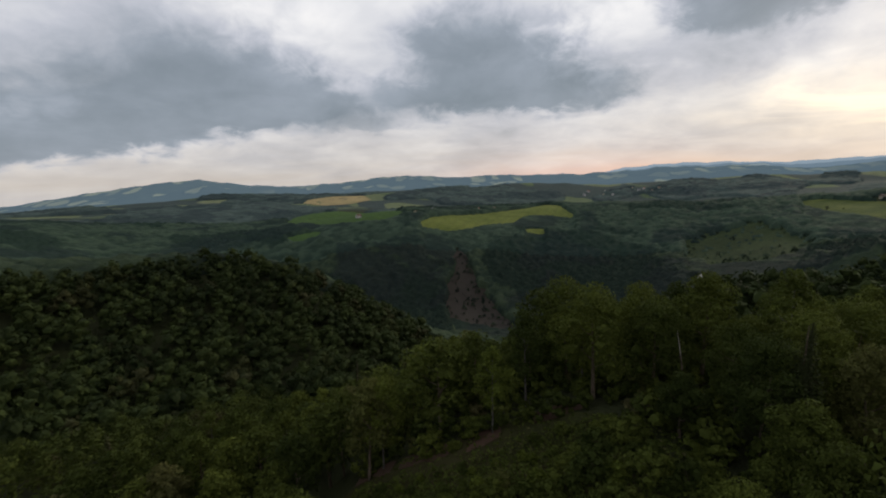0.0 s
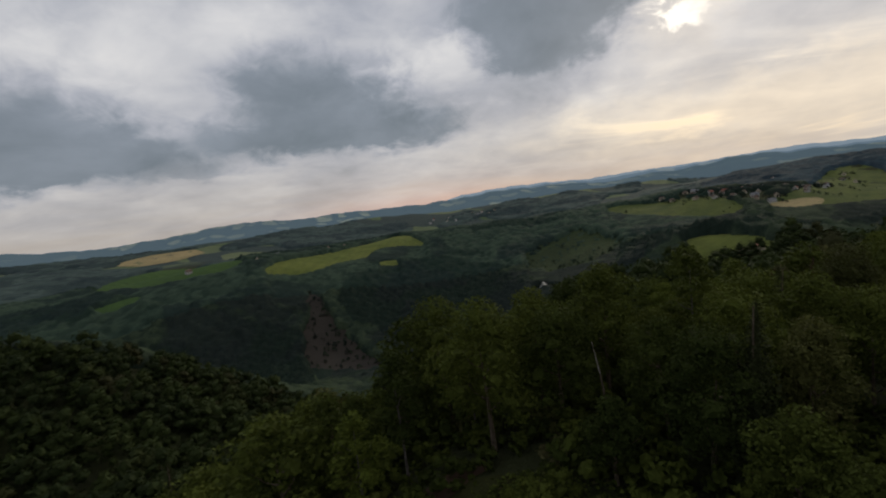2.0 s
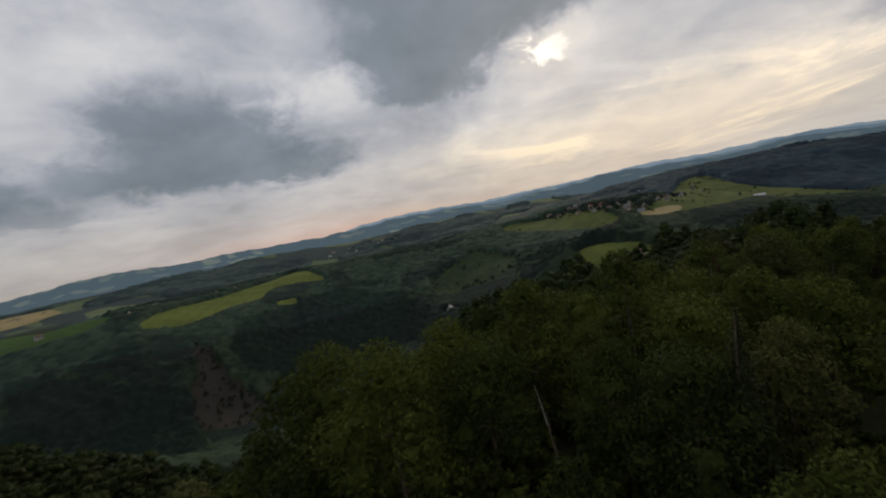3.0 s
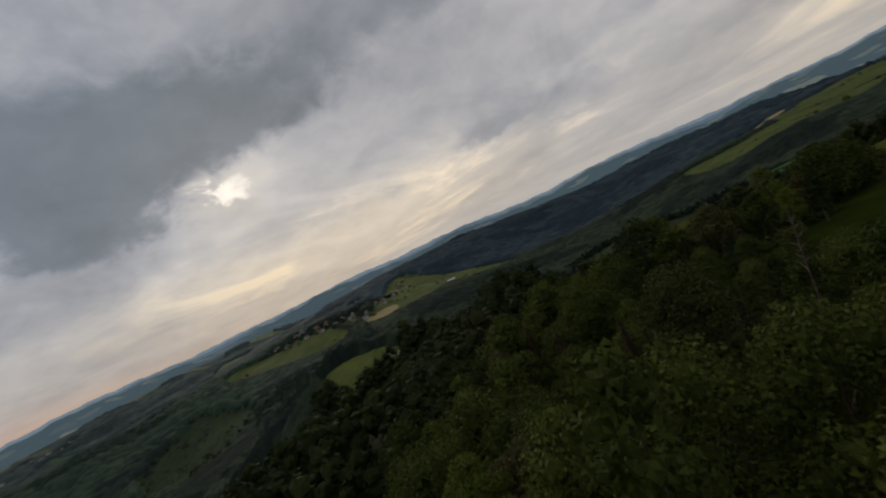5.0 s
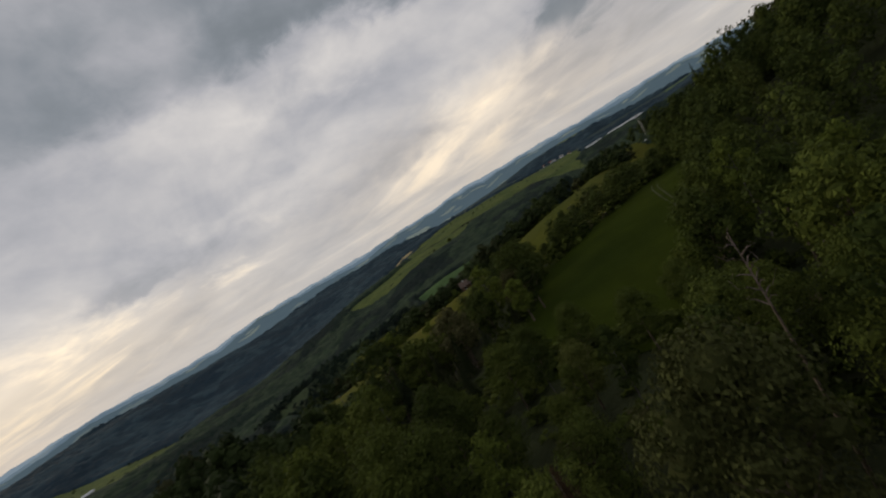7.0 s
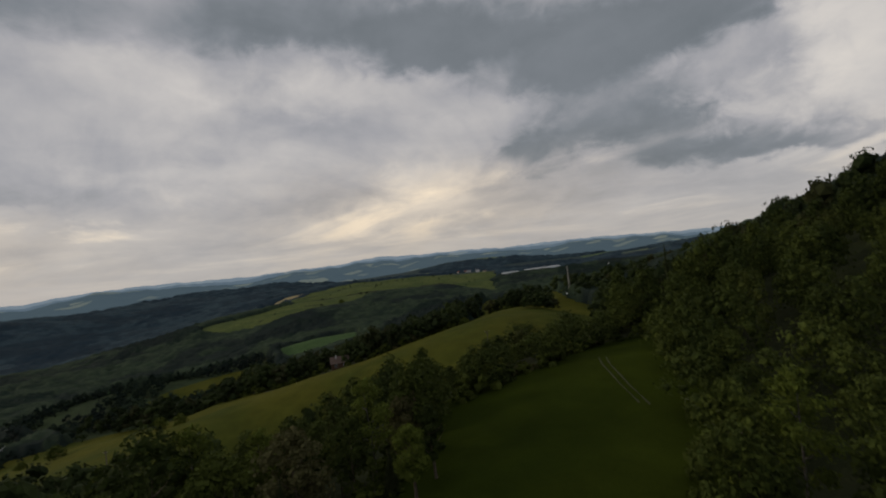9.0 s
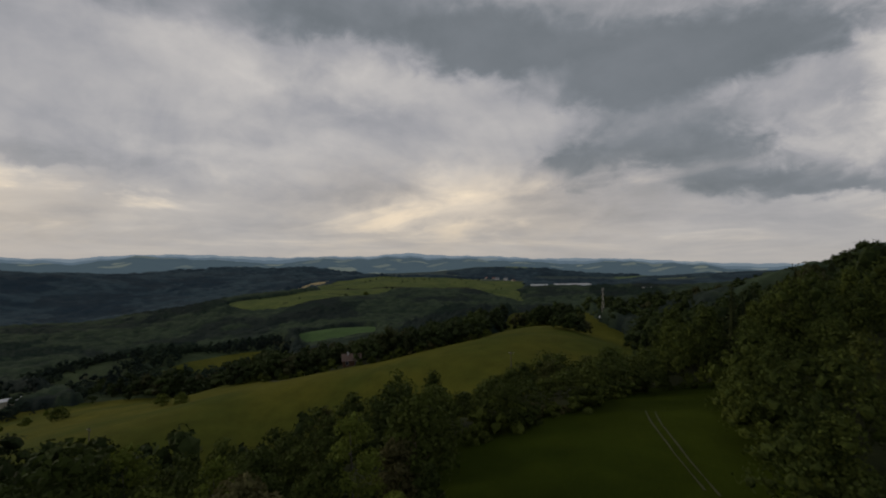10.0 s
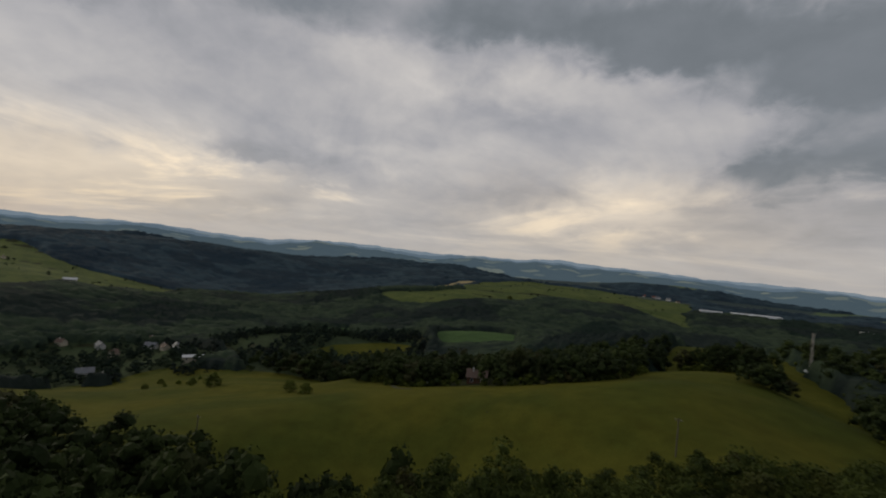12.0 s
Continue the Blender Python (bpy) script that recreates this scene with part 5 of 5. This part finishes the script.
def hedge_bushes():
    """Bushes that close the foot of the hedges and wood edges round the meadows."""
    rng = np.random.default_rng(44)
    shapes = [crown_shape(rng, w, t, 0.0, 6, 120, 0.27, 0.75) for w, t in ((1.9, 2.8), (1.5, 2.2), (2.3, 3.4))]
    xs, ys = [], []
    for name, gap, out in (("meadow_small", 1.3, 4.5), ("meadow_big", 2.0, 3.6)):
        poly = FIELDS[name]
        mx, my = np.mean([p[0] for p in poly]), np.mean([p[1] for p in poly])
        for (ax, ay), (bx, by) in zip(poly, poly[1:] + poly[:1]):
            d = math.hypot(bx - ax, by - ay)
            for k in range(max(1, int(d / gap))):
                t = (k + rng.uniform(0.1, 0.9)) * gap / max(d, gap)
                w = rng.uniform(0.3, 1.5) * out
                nx, ny = (by - ay) / (d + 1e-6), -(bx - ax) / (d + 1e-6)
                for side in (1, -1):
                    px, py = ax + (bx - ax) * t + nx * w * side, ay + (by - ay) * t + ny * w * side
                    if not inside(poly, np.array([px]), np.array([py]))[0] and px < 320:
                        xs.append(px), ys.append(py)
    for px, py in zip(rng.uniform(236, 275, 260), rng.uniform(-220, -182, 260)):
        if inside(COPSE, np.array([px]), np.array([py]))[0]:
            xs.append(px), ys.append(py)
    x, y = np.array(xs), np.array(ys)
    keep = np.ones(len(x), bool)
    for hx, hy, room in KEEP_CLEAR:
        keep &= np.hypot(x - hx, y - hy) > room * 0.7
    join_trees("hedge_bushes", "low bushes along the foot of the meadow hedges", x[keep], y[keep], shapes, M_LEAF, rng, 0.6, 1.6)


hedge_bushes()


def understorey():
    """Bushes under the outer trees of the near wood, above the cleared slope."""
    rng = np.random.default_rng(45)
    shapes = [crown_shape(rng, w, t, 0.0, 6, 130, 0.24, 0.7) for w, t in ((1.7, 2.6), (1.4, 2.0), (2.0, 3.2))]
    x, y = scatter(rng, -16, 62, 22, 76, 2.4, 0.6)
    edge = np.minimum(off_ridge(x, y), 30)
    near = np.array([math.hypot(px - 24, py - 44) for px, py in zip(x, y)])
    keep = ~inside(CLEARING, x, y) & (edge < 24) & (near < 34) & ((x > 19) | (y - (58 - 0.75 * x + 0.014 * x * x) > 1.2))
    gx, gy = scatter(rng, 68, 126, -4, 44, 2.7, 0.6)
    more = ~inside(FIELDS["meadow_small"], gx, gy) & (rng.uniform(size=len(gx)) < 0.75)
    x, y = np.concatenate((x[keep], gx[more])), np.concatenate((y[keep], gy[more]))
    keep = np.ones(len(x), bool)
    join_trees("undergrowth", "leafy bushes and saplings under the near trees", x[keep], y[keep], shapes, M_LEAF, rng, 0.6, 1.3)


understorey()


def bramble():
    """Low scrub that covers the cleared slope."""
    rng = np.random.default_rng(43)
    n = 64000
    x, y = rng.uniform(-12, 34, n), rng.uniform(14, 62, n)
    bank = y - (58 - 0.75 * x + 0.014 * x * x)
    keep = inside(CLEARING, x, y) & ((bank < -2.2) | (bank > 1.2) | (rng.uniform(size=n) < 0.12))
    x, y = x[keep], y[keep]
    p = np.stack((x, y, height(x, y) + rng.uniform(0.1, 0.5, len(x)) + 0.9 * np.clip(np.sin(x * 0.9 + 0.4 * y) * np.sin(y * 0.8 - 0.3 * x), 0, 1)), -1)
    v, f = sprays(rng, p, np.tile((0.0, 0.0, 1.0), (len(x), 1)), 0.20)
    me = mesh_from("bramble", v, f, M_LEAF, False, np.repeat(rng.uniform(0, 0.85, len(x)), 3))
    tagged(new("bramble", me), "low bramble and herbs over the cleared slope", "undergrowth", kind="stuff")


bramble()


# ---- tracks ----
def ribbon(name, spots, width, mat, label, lift=0.3, rough=0.35):
    """A worn track laid over the ground."""
    line = []
    for (ax, ay), (bx, by) in zip(spots[:-1], spots[1:]):
        steps = max(2, int(math.hypot(bx - ax, by - ay) / 1.5))
        line += [(ax + (bx - ax) * k / steps, ay + (by - ay) * k / steps) for k in range(steps)]
    line.append(spots[-1])
    verts, faces = [], []
    for k, (px, py) in enumerate(line):
        qx, qy = line[min(k + 1, len(line) - 1)]
        ox, oy = line[max(k - 1, 0)]
        d = Vector((qx - ox, qy - oy)).normalized()
        w = width * 0.5 * (1 + rough * noise.noise((px * 0.4, py * 0.4, 0.0)))
        for side in (-1, 1):
            vx, vy = px - d.y * w * side, py + d.x * w * side
            verts.append((vx, vy, ground_z(vx, vy) + lift))
        if k:
            faces.append((2 * k - 2, 2 * k - 1, 2 * k + 1, 2 * k))
    return tagged(new(name, mesh_from(name, verts, faces, mat, True)), label, "track", kind="structure")


M_TRACK = plain("worn_track", (0.038, 0.041, 0.014), 0.95, 0.7, 0.6)
for side in (-0.75, 0.75):
    ribbon("track_rut", [(119.3 + side, -44.5), (118.2 + side, -42.6), (115.8 + side, -39), (113 + side, -35.6), (109 + side, -31), (104 + side, -26)], 0.24, M_TRACK, "pale wheel rut worn in the meadow", 0.2, 0.7)
for bank in ([(-3.5, 61.2), (-1, 60.2), (1.5, 58.8)], [(2.5, 58.2), (4.5, 57), (7, 55.4), (9, 54.2)], [(11, 53), (13, 52.2), (15, 51.6)], [(19, 50.8), (22, 50), (25, 49)]):
    ribbon("soil_bank", bank, 3.0, M_SOIL, "bare reddish soil along the wood's edge", 0.12, 0.95)
ribbon("farm_path", [(300, -48), (286, -46), (274, -44), (262, -46)], 2.2, M_TRACK, "pale farm path by the trees", 0.35)


# ---- buildings ----
M_WALLS = {
    "white": plain("white_plaster", (0.46, 0.45, 0.43), 0.9, 0.18), "cream": plain("cream_plaster", (0.42, 0.37, 0.28), 0.9, 0.2),
    "grey": plain("grey_plaster", (0.36, 0.35, 0.33), 0.9, 0.2), "timber": plain("brown_timber", (0.13, 0.075, 0.045), 0.85, 0.4, 4.0),
    "metal": plain("white_cladding", (0.70, 0.71, 0.72), 0.5, 0.1, 0.6),
}
M_ROOFS = {
    "red": plain("red_tiles", (0.20, 0.070, 0.048), 0.85, 0.4, 2.5), "brown": plain("brown_tiles", (0.115, 0.078, 0.060), 0.85, 0.4, 2.5),
    "slate": plain("grey_slate", (0.16, 0.165, 0.175), 0.75, 0.3, 2.5), "pale": plain("pale_sheet_roof", (0.50, 0.50, 0.50), 0.6, 0.2, 1.0),
}
M_PANE, M_FRAME = plain("dark_pane", (0.03, 0.035, 0.045), 0.15, 0.1), plain("window_frame", (0.6, 0.58, 0.54), 0.6, 0.1)


def box(bm, x0, x1, y0, y1, z0, z1):
    m = Matrix.Translation(((x0 + x1) / 2, (y0 + y1) / 2, (z0 + z1) / 2)) @ Matrix.Diagonal((x1 - x0, y1 - y0, z1 - z0, 1))
    bmesh.ops.create_cube(bm, size=1, matrix=m)


def made(name, build, mat, bevel=0.0):
    bm = bmesh.new()
    build(bm)
    if bevel:
        bmesh.ops.bevel(bm, geom=bm.edges[:], offset=bevel, segments=1, affect="EDGES")
    me = bpy.data.meshes.new(name)
    bm.to_mesh(me)
    bm.free()
    me.materials.append(mat)
    return me


def house(kind, label, length, width, wall, roof, wall_mat, roof_mat, windows=3, chimney=True):
    """A gabled house standing at the origin: walls, roof with eaves, chimney, windows and door."""
    ob = tagged(new(kind), label, "house")
    a, c = length / 2, width / 2

    def walls(bm):
        lo = [bm.verts.new((px, py, -2.5)) for px, py in ((-a, -c), (a, -c), (a, c), (-a, c))]
        hi = [bm.verts.new((px, py, wall)) for px, py in ((-a, -c), (a, -c), (a, c), (-a, c))]
        tips = [bm.verts.new((-a, 0, wall + roof)), bm.verts.new((a, 0, wall + roof))]
        bm.faces.new((lo[0], lo[1], hi[1], hi[0]))
        bm.faces.new((lo[2], lo[3], hi[3], hi[2]))
        bm.faces.new((lo[1], lo[2], hi[2], tips[1], hi[1]))
        bm.faces.new((lo[3], lo[0], hi[0], tips[0], hi[3]))

    def cover(bm):
        over, t = 0.5, 0.22
        k = roof / c
        for s in (-1, 1):
            pts = [(-a - over, 0, wall + roof + 0.08), (a + over, 0, wall + roof + 0.08), (a + over, s * (c + over), wall - k * over + 0.08), (-a - over, s * (c + over), wall - k * over + 0.08)]
            low = [bm.verts.new(p) for p in pts]
            top = [bm.verts.new((p[0], p[1], p[2] + t)) for p in pts]
            bm.faces.new(top)
            bm.faces.new(low[::-1])
            for q in range(4):
                bm.faces.new((low[q], low[(q + 1) % 4], top[(q + 1) % 4], top[q]))

    part("wall", made("wall", walls, wall_mat), ob)
    top = part("roof", made("roof", cover, roof_mat), ob)
    if chimney:
        part("chimney", made("chimney", lambda bm: box(bm, a * 0.3, a * 0.3 + 0.7, 0.3, 1.0, wall + roof * 0.5, wall + roof + 1.0), M_WALLS["grey"], 0.05), top)
    pane = made("window", lambda bm: box(bm, -0.5, 0.5, -0.03, 0.05, -0.65, 0.65), M_PANE)
    rim = made("frame", lambda bm: [box(bm, -0.62, -0.5, -0.05, 0.09, -0.77, 0.77), box(bm, 0.5, 0.62, -0.05, 0.09, -0.77, 0.77), box(bm, -0.5, 0.5, -0.05, 0.09, 0.65, 0.77), box(bm, -0.5, 0.5, -0.05, 0.09, -0.77, -0.65)], M_FRAME)
    for side, turn in ((-c, 180), (c, 0)):
        for k in range(windows):
            w = part("window", pane, ob)
            w.matrix_basis = pose(-a + length * (k + 0.5) / windows, side, wall * 0.52, 0, 0, turn)
            part("frame", rim, w)
    for end, turn in ((-a, 90), (a, -90)):
        w = part("window", pane, ob)
        w.matrix_basis = pose(end, 0, wall * 0.95, 0, 0, turn)
        part("frame", rim, w)
    door = part("door", made("door", lambda bm: box(bm, a - 0.06, a + 0.06, -c * 0.5 - 0.5, -c * 0.5 + 0.5, -0.2, 2.0), M_WALLS["timber"]), ob)
    return ob


def stand(ob, x, y, turn):
    ob.matrix_basis = pose(x, y, ground_z(x, y) + 0.3, 0, 0, turn)
    return ob


def settle():
    rng = np.random.default_rng(51)
    styles = [
        ("white plastered village house with a red tiled roof", 11, 8.5, 4.6, 3.8, "white", "red"), ("cream village house with a brown tiled roof", 12, 8, 4.2, 3.8, "cream", "brown"),
        ("white farmhouse with a grey slate roof", 14, 8, 4.4, 4.0, "white", "slate"), ("grey village house with a brown roof", 10, 8, 4.0, 3.6, "grey", "brown"),
    ]
    kinds = [house("village_house", s[0], s[1], s[2], s[3], s[4], M_WALLS[s[5]], M_ROOFS[s[6]]) for s in styles]
    fresh = [True] * len(kinds)
    groups = (("houses of the hillside village", VILLAGE), ("houses by the plateau fields", PLATEAU_HOUSES), ("houses of the valley town", TOWN), ("houses along the ridge", RIDGE_HOUSES), ("houses of the valley hamlet", HAMLET))
    for group, spots in groups:
        for k, (x, y, turn) in enumerate(spots):
            q = 2 if (group.endswith("hamlet") and k in (0, 9)) else 0 if (group.endswith("hamlet") and k == 1) else int(rng.integers(len(kinds)))
            if group.endswith("ridge"):
                x, y, turn = x + rng.uniform(-7, 7), y + rng.uniform(-7, 7), turn + rng.uniform(-20, 20)
            if fresh[q]:
                ob, fresh[q] = stand(kinds[q], x, y, turn), False
            else:
                ob = copy_thing(kinds[q], pose(x, y, ground_z(x, y) + 0.3, 0, 0, turn))
            ob.scale = (0.78, 0.78, 0.78)
            ob["group"] = group
    for q, unused in enumerate(fresh):
        if unused:
            stand(kinds[q], 1100 + 30 * q, 500, 20)


settle()
stand(house("cabin", "small brown timber cabin with a reddish roof", 8.0, 5.6, 2.6, 2.4, M_WALLS["timber"], M_ROOFS["brown"], 2), 275, -79, 62)
stand(house("long_shed", "long low pale shed by the meadow", 26.0, 6.5, 2.8, 1.0, M_WALLS["cream"], M_ROOFS["pale"], 5, False), 500, 42, 95)
stand(house("garden_shed", "small grey garden shed", 5.0, 3.6, 2.2, 0.9, M_WALLS["grey"], M_ROOFS["slate"], 1, False), 500, 104, 15)
for x, y, turn, wall, roof in ((266, 149, 35, "cream", "red"), (262, 139, 80, "white", "pale"), (258, 153, 10, "timber", "brown")):
    stand(house("garden_shed", "small shed beside a green field on the slope", 5.0, 3.6, 2.3, 1.2, M_WALLS[wall], M_ROOFS[roof], 1, False), x, y, turn)
stand(house("barn", "white barn alone on the upland pasture", 16.0, 8.0, 3.4, 2.2, M_WALLS["white"], M_ROOFS["pale"], 3, False), 942, 262, 100)
stand(house("factory_hall", "long white factory hall with a flat pitched roof", 92.0, 22.0, 8.0, 1.6, M_WALLS["metal"], M_ROOFS["pale"], 12, False), 735, -948, 60)
stand(house("warehouse", "white warehouse by the woods", 40.0, 14.0, 6.0, 1.2, M_WALLS["metal"], M_ROOFS["pale"], 5, False), 788, -887, 50)
stand(house("warehouse", "small white warehouse in the far valley", 26.0, 12.0, 5.0, 1.0, M_WALLS["metal"], M_ROOFS["pale"], 4, False), 547, -957, 40)


def lattice_mast(x, y, tall, wide):
    """A pale lattice mast with antennas and a hut at its foot."""
    steel = plain("galvanised_steel", (0.27, 0.26, 0.24), 0.55, 0.15, 2.0, 0.2)
    ob = tagged(new("lattice_mast"), "pale grey lattice radio mast at the wood's edge", "mast")
    corners = [(-1, -1), (1, -1), (1, 1), (-1, 1)]

    def corner(k, t):
        w = wide * (0.5 - 0.18 * t)
        return Vector((corners[k % 4][0] * w, corners[k % 4][1] * w, -0.5 + (tall + 0.5) * t))

    for k in range(4):
        v, f = tube([corner(k, 0), corner(k, 0.5), corner(k, 1)], [0.09, 0.08, 0.06], 6)
        part("leg", mesh_from("leg", v, f, steel), ob)
    bays = 12
    for i in range(bays):
        for k in range(4):
            v, f = tube([corner(k, i / bays), corner(k + 1, (i + 1) / bays)], [0.03, 0.03], 4)
            part("brace", mesh_from("brace", v, f, steel), ob)
            v, f = tube([corner(k, (i + 1) / bays), corner(k + 1, (i + 1) / bays)], [0.028, 0.028], 4)
            part("strut", mesh_from("strut", v, f, steel), ob)
    panel = made("antenna", lambda bm: box(bm, -0.12, 0.12, -0.06, 0.06, -0.7, 0.7), steel, 0.02)
    for k in range(3):
        a = part("antenna", panel, ob)
        a.matrix_basis = pose(0.55 * math.cos(k * 2.09), 0.55 * math.sin(k * 2.09), tall - 1.4, 0, 0, 90 + 120 * k)
    ob.location = (x, y, ground_z(x, y))


lattice_mast(237.5, -234, 20.0, 1.0)
stand(house("hut", "small white equipment hut at the mast's foot", 3.0, 2.4, 2.4, 0.4, M_WALLS["metal"], M_ROOFS["pale"], 1, False), 235.5, -230, 20)


def parked_car(x, y, turn):
    """A small white hatchback."""
    paint, rubber, alloy = plain("white_car_paint", (0.75, 0.75, 0.74), 0.3, 0.05), plain("tyre_rubber", (0.02, 0.02, 0.02), 0.9, 0.2), plain("wheel_metal", (0.4, 0.4, 0.4), 0.4, 0.1, 3.0, 0.8)
    ob = tagged(new("car"), "small white car parked by the trees", "car")

    def shell(bm):
        side = [(-2.0, 0.3), (2.0, 0.3), (2.05, 0.75), (1.1, 0.95), (0.45, 1.42), (-1.35, 1.45), (-1.95, 0.95)]
        rings = [[bm.verts.new((px, s * (0.82 if pz < 1.0 else 0.66), pz)) for px, pz in side] for s in (-1, 1)]
        bm.faces.new(rings[0][::-1])
        bm.faces.new(rings[1])
        for k in range(len(side)):
            q = (k + 1) % len(side)
            bm.faces.new((rings[0][k], rings[0][q], rings[1][q], rings[1][k]))

    part("body", made("body", shell, paint, 0.05), ob)
    part("side_window", made("side_window", lambda bm: box(bm, -1.2, 0.35, -0.79, 0.79, 1.0, 1.32), M_PANE, 0.03), ob)
    part("windscreen", made("windscreen", lambda bm: box(bm, 0.55, 0.8, -0.62, 0.62, 1.02, 1.3), M_PANE, 0.02), ob)
    for wx in (-1.25, 1.25):
        for wy in (-0.78, 0.78):
            v, f = tube([(wx, wy - 0.1, 0.31), (wx, wy + 0.1, 0.31)], [0.31, 0.31], 14)
            wheel = part("wheel", mesh_from("wheel", v, f, rubber), ob)
            v, f = tube([(wx, wy - 0.11, 0.31), (wx, wy - 0.1, 0.31), (wx, wy + 0.1, 0.31), (wx, wy + 0.11, 0.31)], [0.03, 0.2, 0.2, 0.03], 12)
            part("rim", mesh_from("rim", v, f, alloy), wheel)
    ob.matrix_basis = pose(x, y, ground_z(x, y), 0, 0, turn)


parked_car(292, -62, 60)


def blossoming_shrub(x, y):
    """An elder at the wood's edge with flat heads of white flowers."""
    rng = np.random.default_rng(46)
    ob = tagged(new("flowering_shrub"), "green elder shrub with white flower heads beside the meadow", "shrub")
    part("stem", trunk_mesh("stem", rng, 1.6, 0.06, M_BARK, 4, 0.8), ob)
    part("foliage", mesh_from("foliage", *crown_shape(rng, 1.7, 2.6, 0.1, 9, 900, 0.14), M_LEAF_DARKENED), ob)
    petals = plain("white_petals", (0.40, 0.41, 0.34), 0.8, 0.2)
    for k in range(5):
        turn, up = k * 2.4, rng.uniform(1.2, 2.5)
        heads = np.array((1.5 * math.cos(turn), 1.5 * math.sin(turn), up)) + rng.normal(size=(26, 3)) * np.array((0.16, 0.16, 0.05))
        part("blossom", mesh_from("blossom", *sprays(rng, heads, np.tile((0.2, 0.2, 1.0), (26, 1)), 0.045), petals), ob, "cluster of small white flowers")
    ob.location = (x, y, ground_z(x, y))


blossoming_shrub(97.0, -26.0)


def utility_pole(x, y, turn):
    wood = plain("weathered_pole", (0.11, 0.095, 0.075), 0.9, 0.4, 3.0)
    ob = tagged(new("utility_pole"), "weathered wooden utility pole in the meadow", "pole")
    v, f = tube([(0, 0, -0.6), (0, 0, 4), (0, 0, 8.2)], [0.15, 0.13, 0.10], 8)
    part("pole", mesh_from("pole", v, f, wood, True), ob)
    part("crossarm", made("crossarm", lambda bm: box(bm, -0.75, 0.75, -0.05, 0.05, 7.6, 7.72), wood, 0.01), ob)
    for k in (-0.6, 0.0, 0.6):
        v, f = tube([(k, 0, 7.72), (k, 0, 7.8), (k, 0, 7.95)], [0.03, 0.06, 0.03], 8)
        part("insulator", mesh_from("insulator", v, f, M_WALLS["white"]), ob)
    ob.matrix_basis = pose(x, y, ground_z(x, y), 0, 0, turn)
    return ob


utility_pole(172, -72, 30)
utility_pole(228, 20, 30)
